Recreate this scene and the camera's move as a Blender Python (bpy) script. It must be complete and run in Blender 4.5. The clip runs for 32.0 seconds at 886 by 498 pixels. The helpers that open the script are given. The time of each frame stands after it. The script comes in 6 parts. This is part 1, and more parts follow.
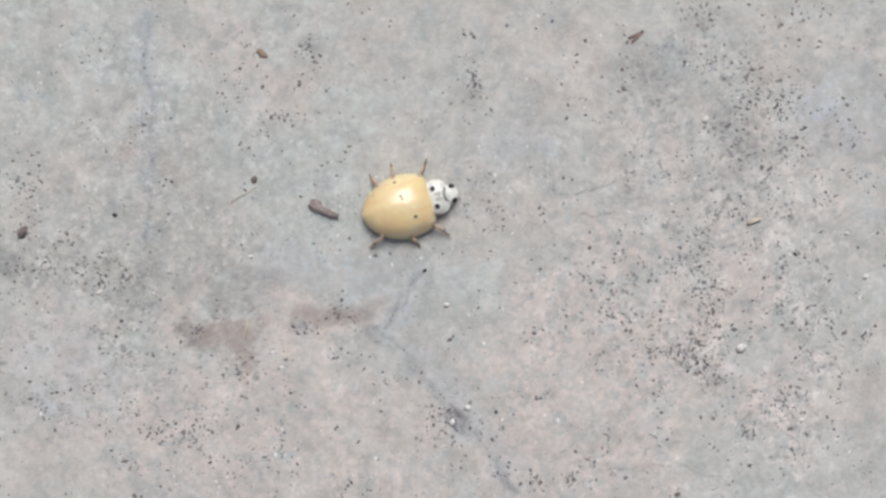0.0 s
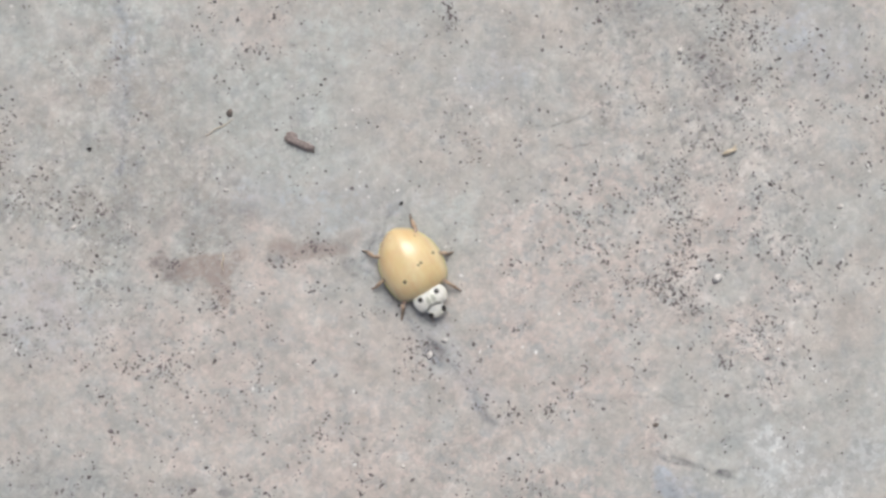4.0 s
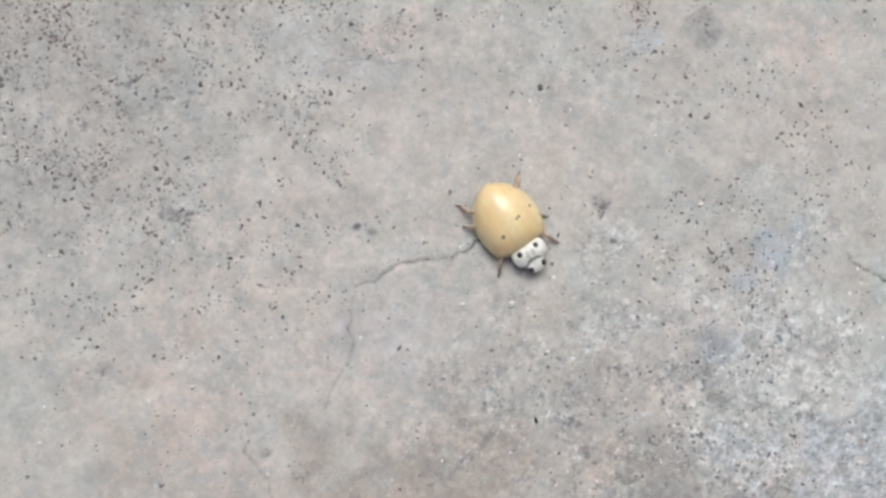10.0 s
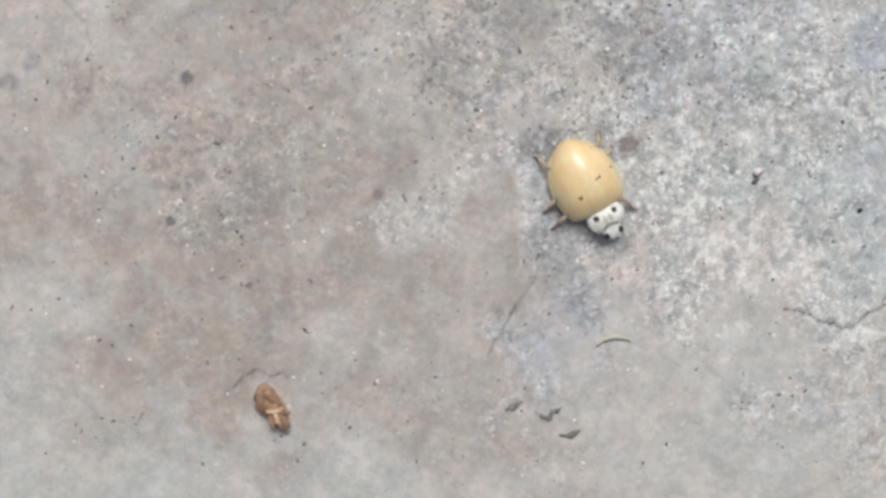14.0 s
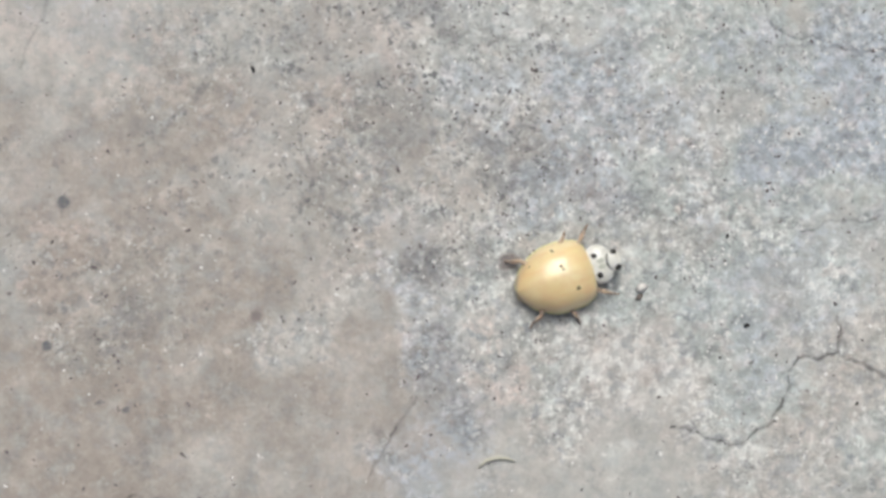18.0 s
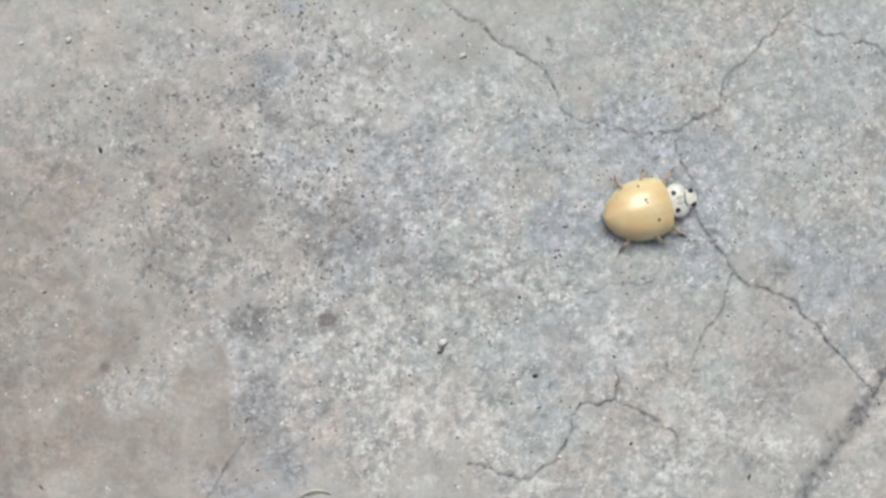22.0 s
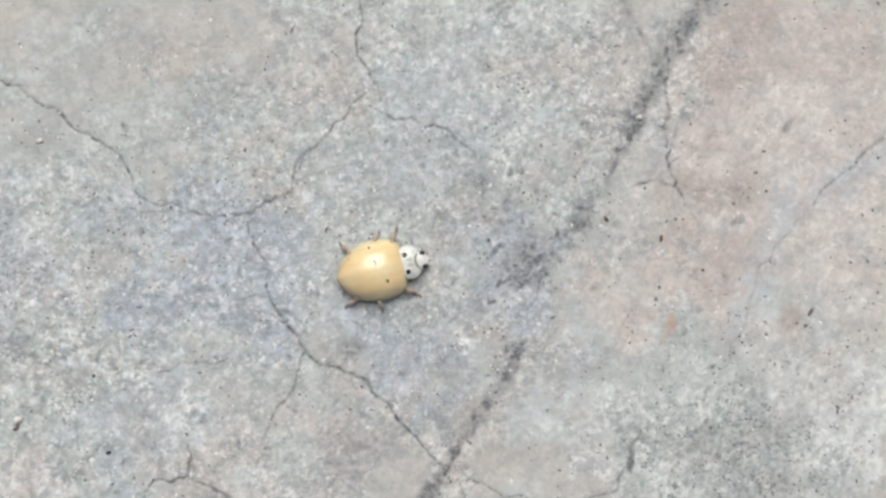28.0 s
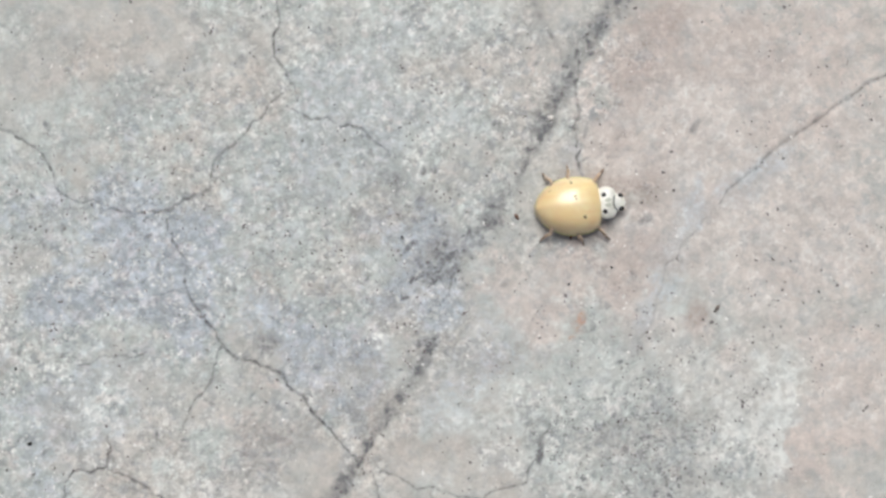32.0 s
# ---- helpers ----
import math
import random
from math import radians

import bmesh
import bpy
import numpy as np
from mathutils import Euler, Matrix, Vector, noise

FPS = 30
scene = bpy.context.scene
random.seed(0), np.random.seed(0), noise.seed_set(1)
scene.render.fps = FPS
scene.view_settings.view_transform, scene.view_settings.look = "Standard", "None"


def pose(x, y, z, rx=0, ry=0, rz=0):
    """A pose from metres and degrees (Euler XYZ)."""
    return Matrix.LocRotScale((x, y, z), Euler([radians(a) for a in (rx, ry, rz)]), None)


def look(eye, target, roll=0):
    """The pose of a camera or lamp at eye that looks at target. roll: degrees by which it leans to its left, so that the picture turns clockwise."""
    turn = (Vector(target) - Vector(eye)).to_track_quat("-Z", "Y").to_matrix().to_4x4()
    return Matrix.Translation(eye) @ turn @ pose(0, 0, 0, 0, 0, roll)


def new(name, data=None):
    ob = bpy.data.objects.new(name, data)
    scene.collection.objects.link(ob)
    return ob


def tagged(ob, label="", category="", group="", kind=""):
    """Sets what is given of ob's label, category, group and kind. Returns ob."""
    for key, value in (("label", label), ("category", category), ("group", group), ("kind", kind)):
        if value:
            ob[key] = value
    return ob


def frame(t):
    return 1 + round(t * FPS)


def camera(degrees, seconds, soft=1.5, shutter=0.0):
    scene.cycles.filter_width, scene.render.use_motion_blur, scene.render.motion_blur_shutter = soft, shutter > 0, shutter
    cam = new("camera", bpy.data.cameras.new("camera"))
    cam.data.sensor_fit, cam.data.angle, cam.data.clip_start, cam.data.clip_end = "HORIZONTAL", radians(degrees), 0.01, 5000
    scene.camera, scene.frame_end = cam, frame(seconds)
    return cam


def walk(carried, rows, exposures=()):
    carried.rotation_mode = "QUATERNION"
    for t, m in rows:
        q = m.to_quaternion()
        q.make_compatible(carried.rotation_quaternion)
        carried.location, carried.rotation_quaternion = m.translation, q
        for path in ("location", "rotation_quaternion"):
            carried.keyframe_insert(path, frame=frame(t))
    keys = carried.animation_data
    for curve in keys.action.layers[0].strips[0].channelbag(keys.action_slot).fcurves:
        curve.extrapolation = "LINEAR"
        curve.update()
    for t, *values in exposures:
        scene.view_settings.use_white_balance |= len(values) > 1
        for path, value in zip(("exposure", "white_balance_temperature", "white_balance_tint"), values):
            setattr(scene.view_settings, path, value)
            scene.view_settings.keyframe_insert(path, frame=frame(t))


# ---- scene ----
# A pale yellow ladybird walks over a worn, cracked concrete slab; the camera hangs a few centimetres above it.
MM = 0.001
cam = camera(40.0, 32.0, soft=2.8)
cam.data.dof.use_dof, cam.data.dof.focus_distance, cam.data.dof.aperture_fstop = True, 0.0735, 76.0
WAY = [
    (0, pose(0.00037, 0.00021, 0.06988, 0.03, -0.04, 0.00)),
    (0.5, pose(0.00070, 0.00064, 0.06963, -0.26, -0.02, 0.02)),
    (1, pose(0.00188, 0.00078, 0.06934, 0.20, 0.08, 0.09)),
    (1.5, pose(0.00154, 0.00044, 0.06921, 0.08, -0.21, 0.02)),
    (2, pose(0.00097, 0.00008, 0.06925, 0.02, -0.19, 0.01)),
    (2.5, pose(0.00046, -0.00081, 0.06905, 0.03, 0.01, -0.09)),
    (4.5, pose(0.00076, -0.00659, 0.06994, 0.34, -1.12, -0.51)),
    (5, pose(0.00147, -0.00930, 0.06969, 0.61, -0.74, -0.63)),
    (5.5, pose(0.00149, -0.00866, 0.06959, 0.03, -1.04, -0.68)),
    (6, pose(0.00112, -0.00995, 0.06980, 0.31, -1.17, -0.77)),
    (6.5, pose(0.00073, -0.01057, 0.06969, -0.32, -1.14, -0.90)),
    (7, pose(-0.00054, -0.01263, 0.06936, 0.17, -1.08, -1.03)),
    (7.5, pose(-0.00249, -0.01710, 0.06959, 0.70, -1.45, -1.28)),
    (8, pose(-0.00500, -0.02479, 0.06958, -0.06, -2.12, -1.68)),
    (8.5, pose(-0.00614, -0.02958, 0.06973, 0.42, -1.90, -2.06)),
    (9, pose(-0.00591, -0.03358, 0.07006, 0.20, -2.07, -2.40)),
    (9.5, pose(-0.00598, -0.03743, 0.06975, 0.52, -2.06, -2.68)),
    (10, pose(-0.00597, -0.03922, 0.06763, 0.16, -2.14, -2.91)),
    (10.5, pose(-0.00502, -0.04100, 0.06397, 1.19, -1.80, -3.04)),
    (11, pose(-0.00627, -0.04237, 0.06220, 0.58, -2.36, -3.37)),
    (11.5, pose(-0.00719, -0.04870, 0.06279, 1.11, -2.73, -3.94)),
    (12, pose(-0.00458, -0.04963, 0.06365, 0.63, -2.16, -4.19)),
    (12.5, pose(-0.00327, -0.05134, 0.06371, 0.74, -2.45, -4.38)),
    (13, pose(-0.00353, -0.05284, 0.06315, 0.69, -2.56, -4.51)),
    (13.5, pose(-0.00197, -0.06227, 0.06309, 0.14, -3.75, -5.38)),
    (15.5, pose(0.00330, -0.06614, 0.05692, 0.73, -2.23, -7.14)),
    (16, pose(0.00824, -0.06548, 0.05363, 1.01, -2.26, -7.08)),
    (16.5, pose(0.00748, -0.06436, 0.04847, 0.75, -1.83, -6.96)),
    (17, pose(0.00554, -0.06335, 0.05110, 0.47, -1.60, -7.05)),
    (17.5, pose(0.00770, -0.06195, 0.05935, 0.62, -1.60, -6.95)),
    (18, pose(0.00684, -0.06167, 0.06237, 2.48, -2.49, -6.87)),
    (18.5, pose(0.01100, -0.05847, 0.06841, -0.34, -1.72, -6.62)),
    (19, pose(0.01254, -0.05827, 0.06855, -0.60, -1.64, -6.62)),
    (19.5, pose(0.01311, -0.05870, 0.07020, -0.19, -2.12, -6.63)),
    (20, pose(0.01454, -0.05703, 0.07078, -0.93, -1.99, -6.63)),
    (20.5, pose(0.01573, -0.05718, 0.07062, -0.80, -1.76, -6.68)),
    (21, pose(0.01574, -0.05642, 0.07105, -0.83, -2.09, -6.67)),
    (21.5, pose(0.01604, -0.05701, 0.07153, -0.40, -2.50, -6.60)),
    (22, pose(0.01756, -0.05624, 0.07173, -0.35, -2.35, -6.66)),
    (22.5, pose(0.02076, -0.05632, 0.07272, -0.09, -2.25, -6.75)),
    (23, pose(0.02973, -0.05734, 0.07259, -0.33, -1.94, -6.71)),
    (23.5, pose(0.03613, -0.05361, 0.07320, -1.08, -2.08, -6.50)),
    (24, pose(0.04527, -0.05444, 0.07256, 0.37, -0.91, -6.37)),
    (24.5, pose(0.04586, -0.05245, 0.07136, 0.74, -0.83, -6.28)),
    (25, pose(0.04377, -0.05604, 0.07175, 1.26, -0.52, -6.29)),
    (25.5, pose(0.04350, -0.05659, 0.07266, 1.54, -0.55, -6.39)),
    (27.5, pose(0.04510, -0.05709, 0.07356, 1.32, -0.62, -6.59)),
    (28, pose(0.04578, -0.05659, 0.07408, 1.14, -0.44, -6.66)),
    (28.5, pose(0.04693, -0.05608, 0.07420, 1.47, -0.26, -6.57)),
    (29, pose(0.04726, -0.05668, 0.07497, 1.22, -0.38, -6.57)),
    (29.5, pose(0.04790, -0.05680, 0.07524, 1.00, -0.39, -6.59)),
    (30, pose(0.04887, -0.05631, 0.07574, 1.13, -0.45, -6.56)),
    (30.5, pose(0.04968, -0.05637, 0.07580, 1.35, -0.40, -6.58)),
    (31, pose(0.05013, -0.05624, 0.07630, 1.14, -0.48, -6.50)),
    (31.5, pose(0.05015, -0.05669, 0.07584, 1.40, -0.75, -6.45)),
    (32, pose(0.05119, -0.05743, 0.07585, 1.14, -0.33, -6.48)),
]
walk(cam, WAY, exposures=[(0, -0.02, 5970, 7.5), (1, -0.1, 5970, 7.5), (2, 0.02, 5970, 7.5), (5, -0.09, 6180, 8.5), (6, -0.1, 6180, 8.5), (7, 0.03, 6170, 8.5), (8, 0.01, 6160, 7.5), (9, -0.15, 6050, 7.3), (10, 0.0, 6050, 7.3), (11, -0.08, 6050, 7.8), (13, -0.05, 6050, 7.8), (16, 0.04, 6230, 7.8), (17, -0.03, 6180, 6.8), (18, -0.04, 6130, 5.8), (19, -0.18, 6120, 5.8), (20, -0.09, 6110, 5.8), (21, -0.1, 6100, 5.8), (23, -0.04, 6070, 5.8), (25, 0.02, 6050, 5.8), (28, 0.02, 6070, 5.8), (29, -0.04, 6070, 5.8), (30, 0.02, 6080, 5.8), (32, 0.04, 6090, 5.8)])

# ---- light: bright open shade under a hazy sky ----
SUN_HIGH, SUN_TURN = 57.0, 4.0
world = bpy.data.worlds.new("world")
scene.world = world
world.use_nodes = True
wn = world.node_tree
wn.nodes.clear()
w_out, w_bg, w_sky = (wn.nodes.new("ShaderNode" + k) for k in ("OutputWorld", "Background", "TexSky"))
w_sky.sky_type, w_sky.sun_disc = "NISHITA", False
w_sky.sun_elevation, w_sky.sun_rotation = radians(SUN_HIGH), radians(SUN_TURN)
w_sky.air_density, w_sky.dust_density, w_sky.ozone_density = 0.6, 8.0, 0.3
w_bg.inputs["Strength"].default_value = 0.083
wn.links.new(w_sky.outputs[0], w_bg.inputs["Color"])
wn.links.new(w_bg.outputs[0], w_out.inputs["Surface"])
sun = new("sun", bpy.data.lights.new("sun", "SUN"))
sun.data.energy, sun.data.angle, sun.data.color = 1.75, radians(34), (1.0, 0.99, 0.97)
sun.matrix_basis = look((math.sin(radians(SUN_TURN)) * math.cos(radians(SUN_HIGH)), math.cos(radians(SUN_TURN)) * math.cos(radians(SUN_HIGH)), math.sin(radians(SUN_HIGH))), (0, 0, 0))
scene.view_settings.exposure = 0.0


# ---- materials ----
class Nodes:
    """A short way to wire a node material."""

    def __init__(self, name):
        self.mat = bpy.data.materials.new(name)
        self.mat.use_nodes = True
        self.tree = self.mat.node_tree
        self.bsdf = self.tree.nodes["Principled BSDF"]

    def add(self, kind, **sets):
        n = self.tree.nodes.new("ShaderNode" + kind)
        for key, value in sets.items():
            if key == "operation":
                n.operation = value
            elif key == "blend_type":
                n.blend_type = value
            elif key == "data_type":
                n.data_type = value
            elif key == "attribute_name":
                n.attribute_name = value
            else:
                n.inputs[key.replace("_", " ")].default_value = value
        return n

    def link(self, a, b):
        self.tree.links.new(a, b)

    def attribute(self, name):
        return self.add("Attribute", attribute_name=name).outputs["Fac"]

    def place(self):
        return self.add("TexCoord").outputs["Object"]

    def grain(self, scale, detail=3.0, rough=0.55, lacunarity=2.0):
        n = self.add("TexNoise", Scale=scale, Detail=detail, Roughness=rough, Lacunarity=lacunarity)
        self.link(self.place(), n.inputs["Vector"])
        return n.outputs["Fac"]

    def cells(self, scale, bent=0.9):
        """Crisp grains: a chance value for each, and how far a place is from its middle."""
        warp = self.add("TexNoise", Scale=scale * 1.3, Detail=1.0)
        self.link(self.place(), warp.inputs["Vector"])
        lift = self.add("VectorMath", operation="MULTIPLY_ADD")
        lift.inputs[1].default_value = (bent / scale,) * 3
        self.link(warp.outputs["Color"], lift.inputs[0])
        self.link(self.place(), lift.inputs[2])
        n = self.add("TexVoronoi", Scale=scale)
        self.link(lift.outputs[0], n.inputs["Vector"])
        parts = self.add("SeparateColor")
        self.link(n.outputs["Color"], parts.inputs[0])
        return parts.outputs[0], n.outputs["Distance"]

    def span(self, value, a, b, lo=0.0, hi=1.0):
        n = self.add("MapRange", From_Min=a, From_Max=b, To_Min=lo, To_Max=hi)
        self.link(value, n.inputs["Value"])
        return n.outputs["Result"]

    def times(self, a, b, op="MULTIPLY"):
        n = self.add("Math", operation=op)
        for k, v in enumerate((a, b)):
            if isinstance(v, (int, float)):
                n.inputs[k].default_value = v
            else:
                self.link(v, n.inputs[k])
        return n.outputs[0]

    def mix(self, fac, a, b, blend="MIX"):
        n = self.add("Mix", data_type="RGBA", blend_type=blend)
        for k, v in ((0, fac), (6, a), (7, b)):
            if isinstance(v, (int, float)):
                n.inputs[k].default_value = v
            elif isinstance(v, tuple):
                n.inputs[k].default_value = (*v, 1.0)
            else:
                self.link(v, n.inputs[k])
        return n.outputs[2]

    def colour(self, socket):
        self.link(socket, self.bsdf.inputs["Base Color"])

    def bump(self, height, strength, distance):
        n = self.add("Bump", Strength=strength, Distance=distance)
        self.link(height, n.inputs["Height"])
        self.link(n.outputs[0], self.bsdf.inputs["Normal"])

    def set(self, **sets):
        for key, value in sets.items():
            self.bsdf.inputs[key.replace("_", " ")].default_value = value
        return self.mat


def concrete_material():
    m = Nodes("weathered_concrete")
    broad, hue = m.grain(140, 4, 0.55), m.grain(620, 4, 0.62)
    cloud, meso = m.grain(420, 4, 0.6), m.grain(1150, 3, 0.6)
    granule, sand, fine = m.grain(2500, 3, 0.65), m.grain(4300, 2, 0.55), m.grain(15000, 2, 0.6)
    coarse = m.attribute("coarse")
    # the skin breaks up into flakes of three sizes
    flake_l, _ = m.cells(1050, 1.5)
    flake_m, _ = m.cells(2150, 1.5)
    flake_s, _ = m.cells(3900, 1.4)
    bare = m.times(m.times(coarse, 0.85), 0.22, "ADD")
    patchy = m.times(m.span(flake_m, 0.0, 1.0, 0.45, 1.15), m.span(flake_s, 0.0, 1.0, 0.0, 0.55), "ADD")

    def tint(name):
        """A stain, taken up flake by flake."""
        soft = m.times(m.attribute(name), patchy)
        lot = m.times(m.times(flake_m, 0.45), m.times(flake_s, 0.30), "ADD")
        hard = m.span(m.times(m.attribute(name), lot, "ADD"), 0.72, 1.12)
        n = m.add("Clamp")
        m.link(m.times(m.times(soft, 0.5), m.times(hard, 0.5), "ADD"), n.inputs[0])
        return n.outputs[0]

    # warm cement skin and cooler, more worn patches
    base = m.mix(m.span(broad, 0.36, 0.62), (0.505, 0.472, 0.424), (0.460, 0.460, 0.425))
    base = m.mix(tint("pink"), base, (0.548, 0.483, 0.435))
    base = m.mix(tint("green"), base, (0.463, 0.494, 0.462))
    # tan stain, deepened to paint in the shade at the view's left side
    base = m.mix(m.attribute("tan"), base, (0.325, 0.270, 0.224))
    base = m.mix(tint("blue"), base, (0.415, 0.449, 0.480))
    base = m.mix(tint("light"), base, (0.65, 0.655, 0.615))
    base = m.mix(m.times(m.span(hue, 0.50, 0.70), 0.26), base, (0.53, 0.470, 0.422))
    base = m.mix(m.times(m.span(hue, 0.50, 0.32), 0.42), base, (0.428, 0.455, 0.448))
    # single flakes lean to rose or to slate
    base = m.mix(m.times(m.span(flake_m, 0.72, 0.95, 0.0, 0.30), bare), base, (0.56, 0.475, 0.44))
    base = m.mix(m.times(m.span(flake_m, 0.28, 0.05, 0.0, 0.34), bare), base, (0.37, 0.40, 0.45))
    # lighter and darker, from thumb-sized clouds down to single grains
    rub = m.times(m.times(m.span(meso, 0.32, 0.68, -0.15, 0.14), m.times(coarse, 0.35, "ADD")), 1.0, "ADD")
    gain = m.times(m.span(cloud, 0.32, 0.68, 0.87, 1.11), rub)
    for flake, depth in ((flake_l, 0.06), (flake_m, 0.11), (flake_s, 0.15)):
        gain = m.times(gain, m.times(m.times(m.span(flake, 0.0, 1.0, -depth, depth), bare), 1.0, "ADD"))
    grains = m.times(m.times(m.span(granule, 0.34, 0.66, -0.16, 0.16), coarse), 1.0, "ADD")
    gain = m.times(m.times(gain, grains), m.span(fine, 0.34, 0.66, 0.95, 1.05))
    base = m.mix(1.0, base, gain, "MULTIPLY")
    drift = m.span(m.grain(520, 3, 0.6), 0.36, 0.62, 0.25, 1.35)
    # sand grains laid bare where the skin has worn off, and the pits they left
    for scale, least, amount, tone in ((1500, 0.78, 0.30, (0.66, 0.655, 0.61)), (2300, 0.82, 0.62, (0.82, 0.81, 0.76)), (4200, 0.84, 0.75, (0.76, 0.76, 0.72)), (1900, 0.84, 0.28, (0.27, 0.275, 0.285)),
                                       (2500, 0.80, 0.82, (0.17, 0.173, 0.175)), (4300, 0.82, 0.80, (0.17, 0.168, 0.165)), (1300, 0.84, 0.26, (0.55, 0.45, 0.385))):
        chance, far = m.cells(scale, 1.7)
        shape = m.times(m.span(chance, least, least + 0.05), m.span(far, 0.52, 0.40))
        where = m.attribute("pepper") if tone[0] < 0.2 else coarse
        base = m.mix(m.times(m.times(m.times(shape, drift), where), amount), base, tone)
    # grime, soft at the edges and broken up by the grain
    grime = m.times(m.times(m.times(m.attribute("dark"), 0.35), m.times(tint("dark"), 0.95), "ADD"), m.times(m.span(granule, 0.30, 0.70, 1.4, 0.55), m.span(flake_s, 0.0, 1.0, 1.55, 0.65)))
    base = m.mix(grime, base, (0.165, 0.167, 0.172))
    base = m.mix(m.times(m.attribute("brown"), m.span(granule, 0.3, 0.7, 1.3, 0.5)), base, (0.36, 0.285, 0.245))
    base = m.mix(m.times(m.attribute("rust"), m.span(granule, 0.35, 0.65, 1.0, 0.1)), base, (0.46, 0.25, 0.15))
    # crack fill: dirt, blackened further to paint in the shade of a deep groove
    rift = m.times(m.attribute("crack"), m.span(sand, 0.32, 0.68, 1.4, 0.65))
    base = m.mix(m.times(rift, m.span(m.attribute("crack"), 0.0, 0.35, 0.8, 1.05)), base, (0.085, 0.082, 0.084))
    m.colour(base)
    m.link(m.span(granule, 0.3, 0.7, 0.78, 0.95), m.bsdf.inputs["Roughness"])
    relief = m.times(m.times(granule, coarse), m.times(sand, 0.5), "ADD")
    relief = m.times(relief, m.times(m.times(flake_s, bare), 0.5), "ADD")
    m.bump(relief, 0.8, 0.00007)
    return m.set(Specular_IOR_Level=0.28)


def speckled(name, dark, light, rough=0.85, scale=9000, islands=False, **sets):
    m = Nodes(name)
    g = m.grain(scale, 3)
    col = m.mix(m.span(g, 0.3, 0.7), dark, light)
    if islands:
        r = m.add("NewGeometry").outputs["Random Per Island"]
        col = m.mix(m.times(r, 0.75), col, tuple(min(1.0, c * 3.0 + 0.03) for c in dark))
    m.colour(col)
    m.bump(g, 0.4, 0.00004)
    return m.set(Roughness=rough, **sets)


def shell_material():
    m = Nodes("yellow_wing_case")
    wide, tiny = m.grain(700, 3), m.grain(14000, 2)
    col = m.mix(m.span(wide, 0.38, 0.62), (0.83, 0.635, 0.32), (0.88, 0.72, 0.41))
    col = m.mix(m.times(m.span(m.grain(1200, 4, 0.65), 0.46, 0.64), 0.42), col, (0.80, 0.525, 0.29))
    col = m.mix(m.times(m.span(tiny, 0.55, 0.75), 0.20), col, (0.74, 0.51, 0.24))
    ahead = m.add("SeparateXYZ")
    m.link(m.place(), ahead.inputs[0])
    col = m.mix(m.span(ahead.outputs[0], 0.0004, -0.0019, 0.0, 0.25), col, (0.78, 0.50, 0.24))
    streak = m.add("TexNoise", Scale=1.0, Detail=3.0, Roughness=0.6)
    along = m.add("VectorMath", operation="MULTIPLY")
    along.inputs[1].default_value = (300.0, 2600.0, 700.0)
    m.link(m.place(), along.inputs[0])
    m.link(along.outputs[0], streak.inputs["Vector"])
    col = m.mix(m.times(m.span(streak.outputs["Fac"], 0.45, 0.72), 0.45), col, (0.80, 0.49, 0.23))
    m.colour(col)
    m.bump(tiny, 0.10, 0.00002)
    m.link(m.span(wide, 0.3, 0.7, 0.30, 0.42), m.bsdf.inputs["Roughness"])
    return m.set(Subsurface_Weight=0.15, Subsurface_Radius=(0.0008, 0.0005, 0.00025), Subsurface_Scale=1.0, Coat_Weight=0.6, Coat_Roughness=0.17)


CONCRETE = concrete_material()
DARK_GRIT = speckled("dark_sand", (0.068, 0.058, 0.058), (0.15, 0.128, 0.125), islands=True)
PALE_GRIT = speckled("pale_sand", (0.62, 0.60, 0.56), (0.86, 0.85, 0.82), 0.5, islands=False)
STONE = speckled("pebble", (0.58, 0.54, 0.49), (0.82, 0.79, 0.74), 0.6)
CLOD = speckled("dark_soil", (0.085, 0.072, 0.063), (0.27, 0.225, 0.195), 0.95, 6000)
BLACK_BIT = speckled("black_grain", (0.018, 0.017, 0.018), (0.05, 0.047, 0.045), 0.7)
RUSSET = speckled("russet_bit", (0.10, 0.05, 0.035), (0.22, 0.12, 0.08), 0.8)
BARK = speckled("grey_bark", (0.20, 0.165, 0.15), (0.37, 0.31, 0.285), 0.9, 5000)
STRAW = speckled("dry_straw", (0.52, 0.43, 0.30), (0.74, 0.66, 0.52), 0.7, 4000)
LEAF = speckled("brown_leaf", (0.26, 0.18, 0.13), (0.44, 0.33, 0.25), 0.75, 4000)
HUSK = speckled("orange_husk", (0.16, 0.08, 0.045), (0.52, 0.34, 0.205), 0.65, 1100)
HUSK_PALE = speckled("pale_husk", (0.55, 0.36, 0.19), (0.78, 0.60, 0.38), 0.5, 4000)
MOSS = speckled("dry_moss", (0.17, 0.18, 0.15), (0.32, 0.325, 0.28), 0.95)
MOSS_PALE = speckled("yellow_moss", (0.43, 0.42, 0.33), (0.60, 0.585, 0.49), 0.95)
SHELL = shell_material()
CREAM = speckled("cream_chitin", (0.66, 0.645, 0.57), (0.87, 0.855, 0.79), 0.36, 2600, Subsurface_Weight=0.2, Subsurface_Radius=(0.0004, 0.0004, 0.0003), Subsurface_Scale=1.0)
GREY_MARK = speckled("grey_chitin", (0.20, 0.20, 0.165), (0.34, 0.34, 0.29), 0.4)
PALE_MARK = speckled("pale_chitin", (0.46, 0.47, 0.39), (0.58, 0.59, 0.49), 0.4)
SPOT = speckled("black_chitin", (0.012, 0.011, 0.010), (0.03, 0.026, 0.022), 0.3)
